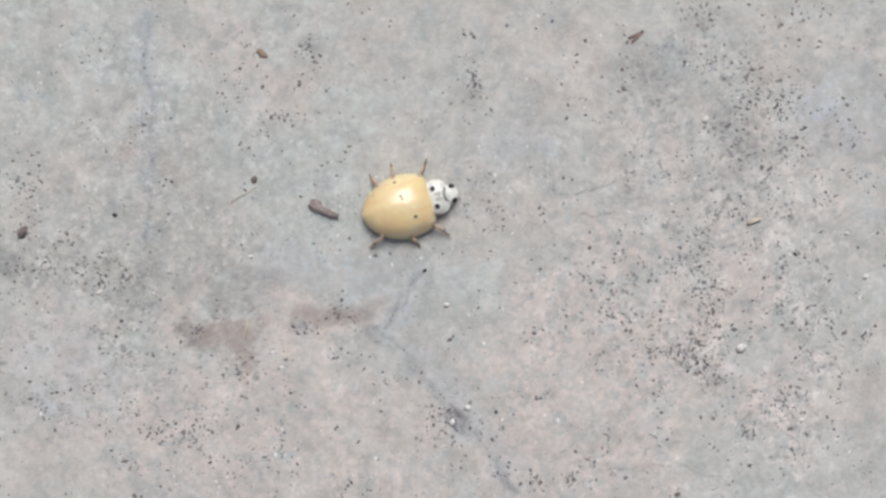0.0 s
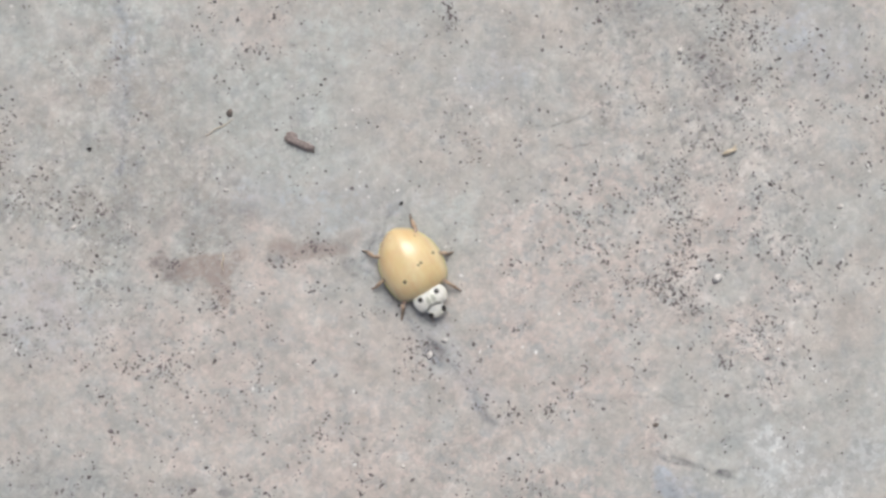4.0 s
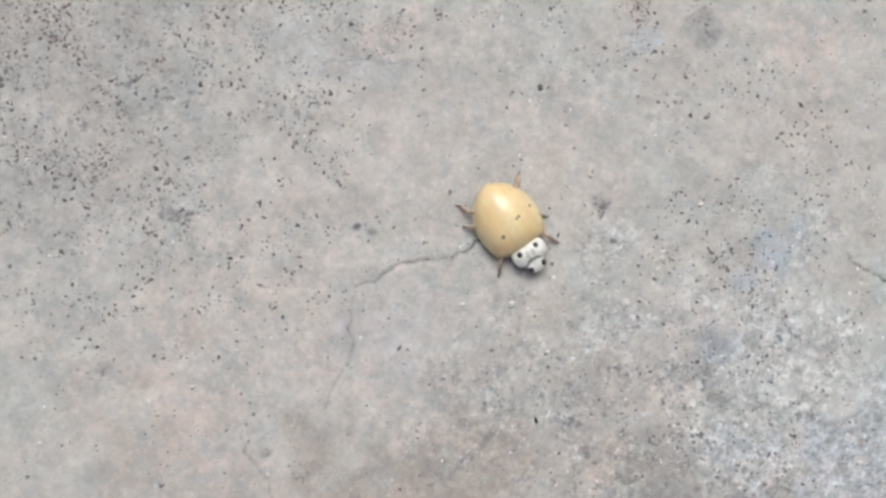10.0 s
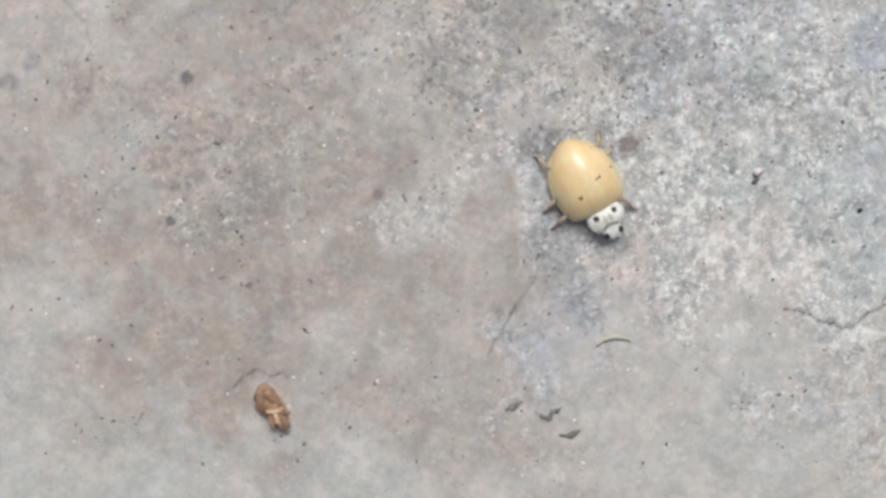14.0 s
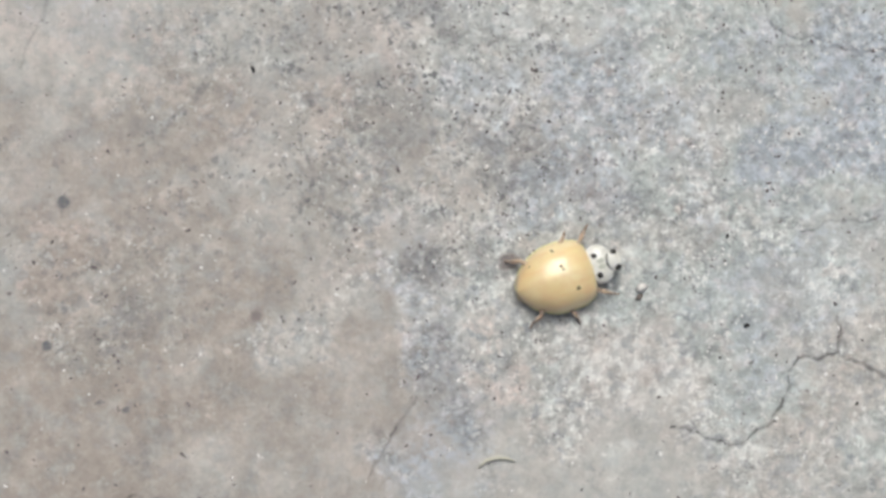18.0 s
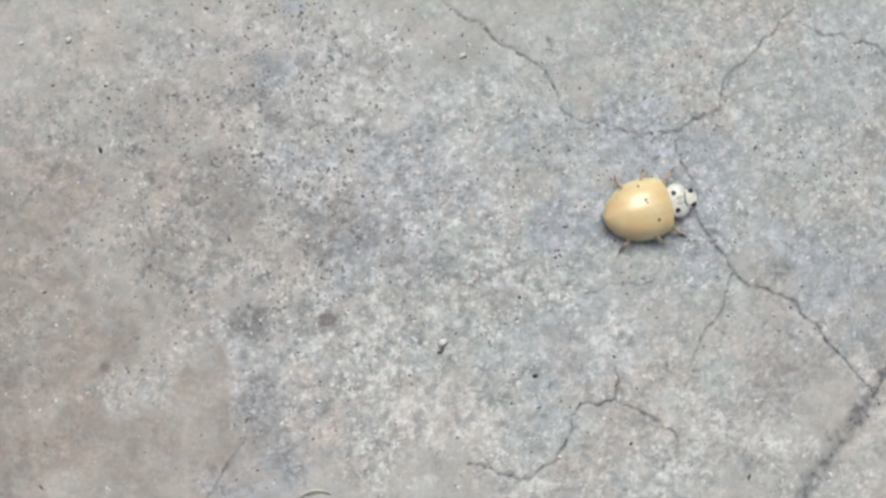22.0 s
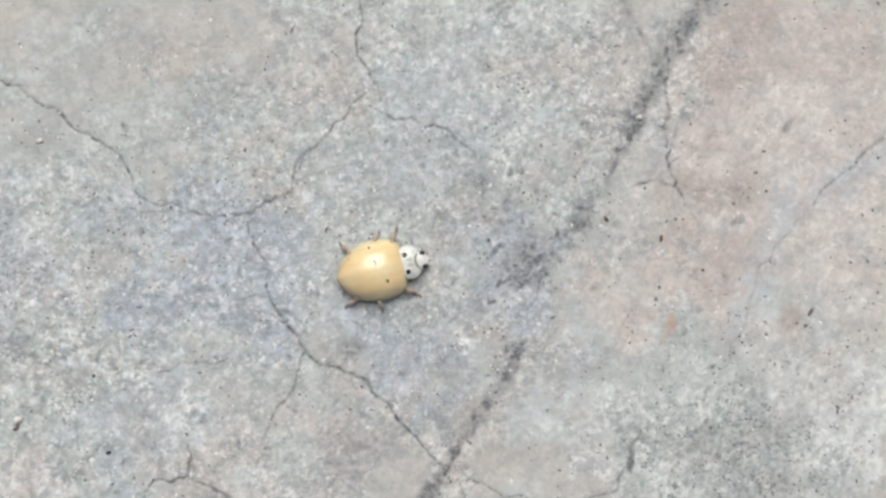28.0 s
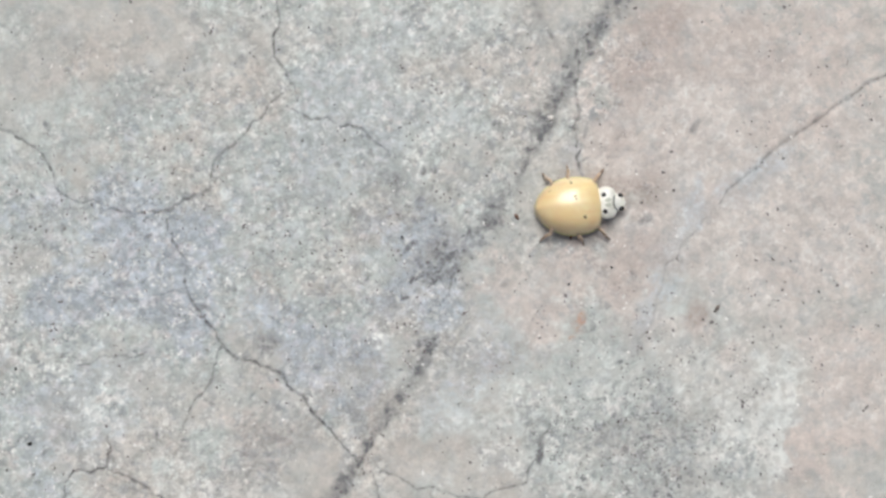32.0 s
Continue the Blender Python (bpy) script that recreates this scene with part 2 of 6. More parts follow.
RIM_YELLOW = speckled("yellow_margin", (0.66, 0.58, 0.24), (0.80, 0.73, 0.36), 0.4, 4000, Subsurface_Weight=0.2, Subsurface_Radius=(0.0006, 0.0005, 0.0002), Subsurface_Scale=1.0)
BROWN_SPOT = speckled("brown_fleck", (0.13, 0.085, 0.04), (0.26, 0.175, 0.085), 0.45)
LEG = speckled("amber_leg", (0.40, 0.29, 0.20), (0.54, 0.42, 0.31), 0.4, 5000, Subsurface_Weight=0.2, Subsurface_Radius=(0.0003, 0.0002, 0.0001), Subsurface_Scale=1.0)
LEG_DARK = speckled("brown_foot", (0.22, 0.165, 0.125), (0.34, 0.265, 0.205), 0.5, 5000)


def part(name, bm, material, parent=None, label=""):
    me = bpy.data.meshes.new(name)
    bmesh.ops.recalc_face_normals(bm, faces=bm.faces)
    for f in bm.faces:
        f.smooth = True
    bm.to_mesh(me)
    bm.free()
    me.materials.append(material)
    ob = new(name, me)
    ob.parent = parent
    return tagged(ob, label)


# ---- the slab: one sheet, finely divided where it is looked at ----
STEP = 0.1
FX0, FX1, FY0, FY1 = -32.0, 84.0, -83.0, 18.5
nx, ny = int((FX1 - FX0) / STEP) + 1, int((FY1 - FY0) / STEP) + 1
fx, fy = FX0 + STEP * np.arange(nx), FY0 + STEP * np.arange(ny)
GX, GY = np.meshgrid(fx, fy)


def vnoise(x, y, size, seed):
    """Smooth value noise from -1 to 1 with features of that size in millimetres."""
    table = np.random.RandomState(seed).rand(128, 128) * 2 - 1
    u, v = x / size, y / size
    i, j = np.floor(u).astype(int), np.floor(v).astype(int)
    a, b = u - i, v - j
    a, b = a * a * (3 - 2 * a), b * b * (3 - 2 * b)
    i, j, i1, j1 = i % 128, j % 128, (i + 1) % 128, (j + 1) % 128
    return (table[j, i] * (1 - a) + table[j, i1] * a) * (1 - b) + (table[j1, i] * (1 - a) + table[j1, i1] * a) * b


def fbm(x, y, size, seed, octaves=3):
    return sum(vnoise(x, y, size / 2**k, seed + k) / 2**k for k in range(octaves)) / (2 - 2.0 ** (1 - octaves))


WARP_X, WARP_Y = fbm(GX, GY, 3.0, 11, 4), fbm(GX, GY, 3.0, 23, 4)
BREAK = fbm(GX, GY, 1.1, 37, 3)
FIELDS = {k: np.zeros((ny, nx), np.float32) for k in ("green", "blue", "pink", "tan", "light", "dark", "brown", "rust", "coarse", "crack", "pepper")}
HEIGHT = (0.10 * fbm(GX, GY, 14.0, 51, 3) + 0.035 * fbm(GX, GY, 1.6, 61, 3) + 0.012 * vnoise(GX, GY, 0.35, 71)).astype(np.float32)


def window(x0, x1, y0, y1):
    i0, i1 = max(0, int((x0 - FX0) / STEP)), min(nx, int((x1 - FX0) / STEP) + 2)
    j0, j1 = max(0, int((y0 - FY0) / STEP)), min(ny, int((y1 - FY0) / STEP) + 2)
    return slice(j0, max(j0, j1)), slice(i0, max(i0, i1))


def stain(kind, amount, x, y, rx, ry, turn=0.0, ragged=0.7, dent=0.0, firm=1.15):
    """A patch of one tint: an ellipse with a ragged, soft edge."""
    r = 2.0 * max(rx, ry)
    s = window(x - r, x + r, y - r, y + r)
    size = min(rx, ry)
    dx = GX[s] - x + ragged * size * 1.6 * WARP_X[s]
    dy = GY[s] - y + ragged * size * 1.6 * WARP_Y[s]
    c, q = math.cos(radians(turn)), math.sin(radians(turn))
    d = np.sqrt(((dx * c + dy * q) / rx) ** 2 + ((dy * c - dx * q) / ry) ** 2) + ragged * 0.4 * BREAK[s]
    f = np.clip((1.25 - d) * firm - 0.25 * (firm - 1), 0, 1)
    f = amount * f * f * (3 - 2 * f)
    FIELDS[kind][s] = np.maximum(FIELDS[kind][s], f)
    HEIGHT[s] -= dent * f / max(amount, 1e-3)


def wander(points, seed, rough=0.16):
    """The given way with the small crooks of a crack, by halving its stretches."""
    rng = random.Random(seed)
    pts = [Vector(p) for p in points]
    for _ in range(4):
        out = [pts[0]]
        for a, b in zip(pts, pts[1:]):
            d = b - a
            if d.length > 0.3:
                out.append((a + b) / 2 + Vector((-d.y, d.x)) * rng.gauss(0, rough * 0.6))
            out.append(b)
        pts = out
    return pts


SLIM = 0.54
GRAINY = fbm(GX, GY, 0.36, 91, 2) * 1.3


def crack(seed, wide, deep, *points, dirt_shade=0.9, rough=0.15, taper=True, grime=0.0, patchy=0.5, lip=1.0, flat=2):
    """A fissure: a groove in the slab, filled with dirt whose dark colour also stands in for its shade."""
    pts = wander(points, seed, rough)
    rng = random.Random(seed + 500)
    n = len(pts) - 1
    for k in range(n):
        a, b = pts[k], pts[k + 1]
        u = (k + 0.5) / n
        w = max(0.055, SLIM * wide * (0.6 + 0.8 * rng.random()) * (min(1.0, 0.35 + 4 * min(u, 1 - u)) if taper else 1.0))
        s = window(min(a.x, b.x) - 3 * w - 0.2, max(a.x, b.x) + 3 * w + 0.2, min(a.y, b.y) - 3 * w - 0.2, max(a.y, b.y) + 3 * w + 0.2)
        px, py = GX[s] - a.x, GY[s] - a.y
        dx, dy = b.x - a.x, b.y - a.y
        t = np.clip((px * dx + py * dy) / (dx * dx + dy * dy + 1e-9), 0, 1)
        d = np.hypot(px - t * dx, py - t * dy) * np.where(px * dy - py * dx < 0, lip, 1.0)
        f = np.exp(-((d / w) ** flat)) * (0.6 + 0.5 * rng.random())
        FIELDS["crack"][s] = np.maximum(FIELDS["crack"][s], np.clip(dirt_shade * f * (1 + patchy * GRAINY[s]), 0, 1))
        HEIGHT[s] = np.minimum(HEIGHT[s], HEIGHT[s] * (1 - f.clip(0, 1)) - deep * f * 0.3)
        if grime:
            FIELDS["dark"][s] = np.maximum(FIELDS["dark"][s], grime * np.exp(-((d / (2.2 * w if flat == 2 else 1.25 * w)) ** flat)) * (0.74 + 0.6 * GRAINY[s]).clip(0, 1.2))


def band(kind, amount, wide, *points, seed=1, rough=0.12):
    """A soft, broken streak of one tint along a way."""
    pts = wander(points, seed, rough)
    for a, b in zip(pts, pts[1:]):
        s = window(min(a.x, b.x) - 2 * wide, max(a.x, b.x) + 2 * wide, min(a.y, b.y) - 2 * wide, max(a.y, b.y) + 2 * wide)
        px, py = GX[s] - a.x + 0.5 * wide * WARP_X[s], GY[s] - a.y + 0.5 * wide * WARP_Y[s]
        dx, dy = b.x - a.x, b.y - a.y
        t = np.clip((px * dx + py * dy) / (dx * dx + dy * dy + 1e-9), 0, 1)
        f = np.exp(-((np.hypot(px - t * dx, py - t * dy) / wide) ** 2)) * (0.75 + 0.8 * BREAK[s]).clip(0.15, 1.2)
        FIELDS[kind][s] = np.maximum(FIELDS[kind][s], amount * f)


# where the sand lies bare: broad zones, then the tints
for amount, x, y, rx, ry in ((0.35, -18, 2, 14, 12), (0.30, 15, 0, 16, 14), (0.5, -2.8, -48, 6.5, 5), (0.45, -7.6, -57.6, 8, 5.5), (0.7, 12, -46, 9, 9),
                             (0.85, 15.4, -55, 12, 9), (0.95, 18, -62, 14, 14), (0.8, 34, -56, 15, 14), (0.75, 46, -60, 12, 12), (0.7, 62, -70, 9, 6), (0.15, 70, -55, 13, 16),
                             (0.7, 30, -72, 16, 9), (0.85, 56, -48, 9, 9), (0.75, 40, -45, 14, 9), (0.3, 0, -20, 26, 12)):
    stain("coarse", amount, x, y, rx, ry)
FIELDS["coarse"] = np.maximum(FIELDS["coarse"], 0.16)
for amount, x, y, rx, ry in ((0.9, 11, -51, 9, 11), (0.6, 2, -49, 9, 7), (0.5, -6, -57, 10, 9), (0.5, 22, -58, 10, 9), (0.8, 63, -69, 8, 5), (0.6, 32, -51.5, 8, 3), (0.6, -20, -29, 9, 11), (0.6, 17, 1, 9, 14), (0.5, -16, -5, 10, 7)):
    stain("pepper", amount, x, y, rx, ry)
FIELDS["pepper"] = np.maximum(FIELDS["pepper"], 0.32 * FIELDS["coarse"])
for amount, x, y, rx, ry, turn in ((0.9, 32, -56, 22, 15, 25), (0.8, 48, -48, 12, 12, 0), (0.7, 60, -68, 12, 9, 0), (0.4, 16, -48, 12, 12, 0), (0.5, -14, 4, 14, 12, 0), (0.4, 22, -17, 6, 9, 0)):
    stain("green", amount, x, y, rx, ry, turn)
for amount, x, y, rx, ry in ((0.5, -12, -9, 16, 8), (0.6, 12, -6, 14, 9), (0.55, -4, -16, 14, 6), (0.4, -12, -42, 14, 10), (0.55, 11.5, -66.4, 2.4, 3.6), (0.6, 8.1, -48.2, 2.6, 2.2), (0.5, 24, -60, 3.5, 2.5), (0.45, 39, -66, 4, 3), (0.5, 7.4, -8.2, 10.7, 4.5), (0.55, 9.4, -18.7, 6.5, 4), (0.45, -17, -46, 8.5, 7), (0.4, 22, 4, 9, 6), (0.9, 64.5, -48.5, 5.5, 7.5), (0.85, 57.6, -59.9, 4.4, 4),
                             (0.9, 72, -47.5, 5.5, 5), (0.8, 75.2, -58, 6, 6.5), (0.8, 76, -68, 5, 6), (0.35, -5, -34, 10, 5), (0.45, 18, -29, 5, 3.5), (0.4, 4, -32, 5, 4), (0.5, 18, -68, 5, 4), (0.4, -10, 12, 8, 5)):
    stain("pink", amount, x, y, rx, ry)
stain("pink", 0.8, 72, -52, 16, 10, 55, 0.3)
stain("pink", 0.95, 62, -58, 6, 3.6, 50, 0.5)
stain("pink", 0.9, 68, -47, 6, 7, 30, 0.5)
stain("brown", 0.26, 62.5, -57.5, 3.4, 2.2, 30, 0.9)
stain("brown", 0.24, 66.5, -45.5, 3.0, 4.5, -20, 0.9)
# tan ground, made darker to carry the shading on the left of the view
for amount, x, y, rx, ry in ((0.66, -0.6, -62.5, 4.0, 11), (0.58, -5.1, -53, 7, 7), (0.75, -11, -64, 9, 11), (0.5, 3, -71, 7, 6), (0.16, 3, -48, 5, 6), (0.4, 5.5, -56, 4, 7), (0.35, -18, -56, 10, 12), (0.6, -8, -57, 8, 7), (0.1, 8, -52, 6, 8)):
    stain("tan", amount, x, y, rx, ry)
for amount, x, y, rx, ry, turn in ((0.35, 4.8, 6.1, 3, 1.7, 0), (0.5, 23.6, 8.1, 3.4, 2.2, -30), (0.4, -16.7, 7.4, 0.8, 6.5, 0), (0.34, 1.2, -8.3, 6.4, 1.0, -50), (0.35, 15.0, -17.6, 1.7, 2.6, 12), (0.4, 18.5, -20.4, 3.2, 2.0, 0), (0.35, -5.5, -0.5, 6.0, 2.6, 0), (0.3, -20.5, -7.5, 5, 3, 0),
                                   (0.35, -1, -20.5, 3, 2, 0), (0.7, 16.0, -22.4, 2.0, 3.0, -20), (0.45, 23.5, -18, 5, 5, 0), (0.35, -10.4, -26.9, 4, 3, 0), (0.35, -7.2, -43, 4, 3, 0), (0.35, 11.5, -44.5, 5.6, 5, 0),
                                   (0.6, 17.7, -53.1, 6.2, 6.5, 0), (0.4, 8.4, -60.1, 2, 3.6, 0), (0.45, 8.4, -65.5, 2.6, 3, 0), (0.8, 33.3, -54, 9, 6.5, 0), (0.6, 9, -70.3, 3.4, 2.8, 0),
                                   (0.7, 43, -61.5, 7.5, 3.5, -15), (0.55, 19, -50.4, 1.8, 1.5, 0), (0.35, 65.3, -58.4, 1.4, 6, -25), (0.6, 72, -53.5, 4, 1.2, 42), (0.45, 46, -48, 7, 6, 0), (0.5, 28, -64, 5, 4, 0), (0.4, 53, -64, 3, 5, -30)):
    stain("blue", amount, x, y, rx, ry, turn)
# pale patches; the widest paint the brighter light at the view's right into the colour
for amount, x, y, rx, ry in ((0.3, 17.2, -21.5, 2.8, 2), (0.42, 23.5, -18, 5.4, 5.6), (0.5, 16.5, -23.5, 3.0, 2.4), (0.25, 11.5, -45.5, 5, 4), (0.45, 20.2, -68.9, 6.6, 4), (0.45, 16.9, -64.3, 2.4, 1.1), (0.55, 70.5, -67.8, 2.6, 4.8),
                             (0.4, 54.5, -67.8, 4.2, 3.4), (0.4, 37, -69, 6, 4), (0.35, 66, -64, 4, 3), (0.3, 22, -52, 6, 6), (0.35, 52, -46, 5, 5), (0.3, 70, -56, 15, 19), (0.25, 20, -3, 9, 12), (0.25, 50, -44, 12, 8)):
    stain("light", amount, x, y, rx, ry)
for amount, x, y, rx, ry, turn in ((0.35, -24.7, -0.5, 2.2, 1.4, 0), (0.3, -16.3, -1.3, 1.2, 0.9, 0), (0.22, -10.7, -2.3, 3.8, 1.4, 0),
                                   (0.5, 17.8, -16.7, 0.8, 0.28, -20), (0.4, 15.4, -15.9, 1.6, 0.25, -14), (0.42, 12.2, -27.5, 1.1, 1.1, 0), (0.4, 14.6, -24.6, 1.6, 1.3, 40),
                                   (0.22, -22.6, -28, 8, 10, 0), (0.45, 5.5, -37, 0.7, 0.9, 0), (0.5, -8.1, -37.6, 0.4, 0.3, 0), (0.5, -7.2, -38, 0.45, 0.36, 0), (0.35, -22.4, -44.8, 0.6, 0.65, 0),
                                   (0.85, -8.9, -54.5, 0.38, 0.42, 0), (0.45, -13.7, -49.8, 0.46, 0.35, 0),
                                   (0.32, -16.4, -52.8, 0.8, 0.7, 0), (0.3, -17.9, -53.8, 0.7, 0.55, 0), (0.4, -18.9, -57.7, 0.35, 0.25, 0), (0.12, 1.6, -50.7, 3.4, 2.3, 0),
                                   (0.25, 9.0, -59.2, 1.5, 2.2, 0), (0.34, 8.0, -53.6, 1.2, 1.8, 0), (0.35, 10.4, -46.5, 2.0, 1.4, 0), (0.3, -6.2, -60.8, 1.6, 1.4, 0), (0.3, 51.4, -57.1, 2.0, 1.2, 25), (0.3, 49.2, -51.8, 2.1, 1.4, 0), (0.22, 45.6, -62.9, 2.4, 2.4, 0), (0.25, 40.5, -67.2, 3, 2.7, 0),
                                   (0.2, 42.5, -58.6, 2, 2, 0), (0.2, 43.7, -51.4, 2.4, 1.8, 0), (0.2, 64, -69.3, 4.4, 3.4, 0), (0.4, 40.0, -61.0, 1.1, 0.6, 0), (0.55, 56.5, -69.2, 0.4, 1.0, -15),
                                   (0.3, 8, -51, 2.5, 2, 0), (0.2, -21, -20, 8, 6, 0), (0.25, 33.5, -45, 3, 2, 0), (0.3, 20, -57.5, 2, 1.5, 0), (0.25, 12, 10, 3, 2, 0), (0.45, 0.9, -9.3, 1.1, 0.8, -40), (0.3, 17, 6, 1.4, 3.2, 20),
                                   (0.4, 55.6, -53.4, 1.5, 0.6, 50), (0.3, 52.8, -56.6, 1.3, 0.7, 40), (0.55, 50.4, -61.8, 0.75, 0.45, 55)):
    stain("dark", amount, x, y, rx, ry, turn)
stain("brown", 0.5, 66.8, -61.7, 0.8, 0.9)
for amount, x, y, rx, ry in ((0.3, 64.4, -47.9, 1.0, 3.0), (0.3, 66.7, -42.4, 3.0, 2.0), (0.25, 72, -46, 5, 3), (0.28, 60.5, -57.5, 2.0, 2.4)):
    stain("brown", amount, x, y, rx, ry, 0, 0.8)
stain("rust", 0.3, 59.5, -61.7, 0.4, 1.15)

# smaller patches
for amount, x, y, rx, ry in ((0.25, 4.1, -47.8, 1.89, 0.95), (0.28, -8.3, -51.2, 1.56, 0.78), (0.22, -4.8, -51.4, 1.88, 0.56), (0.20, 5.2, -54.6, 1.90, 1.26), (0.28, 7.8, -54.6, 1.11, 1.58), (0.2, 9.1, -59.5, 1.91, 1.11), (0.22, -6.1, -67.0, 1.26, 1.26), (0.22, 20.1, -50.5, 1.76, 1.28), (0.20, 11.6, -59.8, 0.64, 0.95), (0.2, 9.9, -59.8, 1.82, 1.26), (0.22, 8.0, -67.3, 1.16, 0.66), (0.25, 9.5, -69.1, 1.99, 0.83), (0.32, 15.1, -55.3, 1.83, 1.06), (0.30, 7.5, -52.1, 1.48, 1.48), (0.25, 18.6, -57.4, 1.33, 1.17), (0.18, 25.1, -53.1, 1.68, 1.01)):
    stain("dark", amount * 0.9, x, y, rx, ry, 0, 0.95, 0.0, 1.7)
for amount, x, y, rx, ry in ((0.22, 19.6, -51.1, 1.00, 0.83), (0.45, 27.6, -63.2, 0.61, 0.27), (0.45, -17.9, -36.4, 1.29, 0.39), (0.25, -27.1, -28.2, 1.59, 1.91), (0.22, -24.0, -37.1, 1.92, 1.92), (0.28, -10.7, -24.2, 0.65, 0.81), (0.12, -22.7, -45.2, 1.92, 1.28), (0.25, 9.2, -43.1, 0.99, 0.99), (0.15, 12.4, -38.3, 1.99, 1.99), (0.45, -10.9, -17.5, 0.45, 0.29), (0.30, 4.0, -12.8, 0.39, 0.65), (0.35, 17.8, -16.6, 0.72, 0.23), (0.20, 8.4, -52.4, 1.49, 1.79), (0.25, 19.4, -50.6, 1.82, 1.21), (0.15, -10.8, -53.8, 1.16, 1.74)):
    stain("dark", amount * 0.9, x, y, rx, ry, 0, 0.95, 0.0, 1.7)
for amount, x, y, rx, ry in ((0.18, -5.2, -55.7, 2.05, 0.73), (0.25, 63.6, -70.3, 3.79, 2.07), (0.50, 62.3, -44.0, 0.52, 0.42), (0.45, 61.1, -45.5, 0.48, 0.69), (0.40, 59.8, -47.5, 0.55, 0.76), (0.55, 49.9, -61.7, 0.55, 0.41), (0.3, 51.6, -56.8, 1.03, 0.69), (0.35, 39.8, -61.3, 1.10, 0.62), (0.18, 29.6, -41.0, 2.06, 1.38), (0.25, 59.7, -42.4, 0.69, 1.73)):
    stain("dark", amount * 0.9, x, y, rx, ry, 0, 0.95, 0.0, 1.7)
for amount, x, y, rx, ry in ((0.35, 19.6, -67.5, 0.58, 0.58), (0.28, 22.4, -67.4, 0.48, 0.45), (0.22, 17.1, -57.1, 0.96, 0.80), (0.42, 62.6, -53.2, 3.11, 1.38), (0.45, 66.9, -43.6, 2.6, 1.5), (0.34, 64.0, -47.1, 1.6, 2.2)):
    stain("brown", amount, x, y, rx, ry, 0, 0.9, 0.0, 1.6)
for amount, x, y, rx, ry in ((0.40, 28.2, -64.3, 1.01, 1.01), (0.60, 36.5, -69.1, 0.88, 0.88), (0.45, 32.2, -70.3, 1.35, 0.68), (0.50, 47.4, -61.2, 1.37, 0.75), (0.50, 22.9, -57.3, 1.68, 0.84), (0.45, 27.0, -60.5, 1.35, 1.01), (0.45, 16.5, -64.6, 1.67, 0.33), (0.30, 44.5, -73.5, 2.06, 0.69), (0.40, 24.5, -54.6, 1.28, 0.64), (0.50, 28.9, -55.4, 1.29, 0.64), (0.45, 16.8, -70.7, 1.44, 0.64), (0.50, 29.6, -63.5, 0.81, 0.48), (0.40, 32.3, -71.0, 1.62, 0.81), (0.50, 18.1, -48.4, 0.96, 0.38), (0.30, 11.6, -40.9, 2.65, 1.99), (0.40, 18.0, -46.8, 2.00, 1.33)):
    stain("light", amount, x, y, rx, ry, 0, 1.0, 0.0, 1.9)
for amount, x, y, rx, ry in ((0.45, 18.4, -48.1, 1.21, 0.76), (0.75, 71.4, -69.8, 1.6, 3.10), (0.30, 70.8, -54.2, 2.08, 1.04), (0.35, 30.7, -62.3, 2.05, 1.03)):
    stain("light", amount, x, y, rx, ry, 0, 1.0, 0.0, 1.9)

# marks of their own: tint, strength, place, half lengths, turn, raggedness and firmness of the edge
for kind, amount, x, y, rx, ry, turn, ragged, firm in (
    ("dark", 0.30, -13.8, -4.7, 0.81, 0.49, -8, 0.90, 2.6),
    ("brown", 0.62, -11.8, -4.6, 1.49, 1.04, 0, 0.90, 2.4),
    ("brown", 0.60, -11.1, -5.6, 0.71, 0.78, 0, 0.90, 2.4),
    ("brown", 0.45, -10.3, -4.0, 0.97, 0.45, 0, 0.90, 2.2),
    ("dark", 0.30, -5.2, -3.5, 2.01, 0.55, 6, 1.00, 2.2),
    ("brown", 0.35, -5.9, -3.8, 2.27, 0.71, 6, 1.00, 1.8),
    ("dark", 0.30, -7.9, -4.4, 0.71, 0.39, 0, 1.00, 2.2),
    ("dark", 0.34, -3.6, -4.4, 0.97, 0.45, -30, 1.00, 1.8),
    ("blue", 0.50, -2.1, -3.5, 0.84, 1.30, -20, 0.80, 1.2),
    ("dark", 0.35, 0.8, -9.5, 0.84, 0.71, 0, 1.00, 1.6),
    ("dark", 0.28, -16.6, -1.3, 0.58, 0.71, 0, 1.00, 1.6),
    ("dark", 0.20, -7.1, 11.7, 0.84, 0.65, 0, 1.00, 1.5),
    ("dark", 0.16, 2.4, 9.2, 0.71, 0.84, 0, 1.00, 1.5),
    ("dark", 0.20, -9.8, 7.6, 0.78, 0.52, 30, 1.00, 1.5),
    ("blue", 0.45, 23.0, 8.1, 2.60, 0.84, -32, 0.70, 1.2),
    ("dark", 0.12, 14.9, 13.6, 0.97, 1.30, 20, 1.00, 1.4),
    ("dark", 0.08, 17.8, 6.8, 0.81, 1.95, 0, 1.00, 1.4),
):
    stain(kind, amount, x, y, rx, ry, turn, ragged, 0.0, firm)
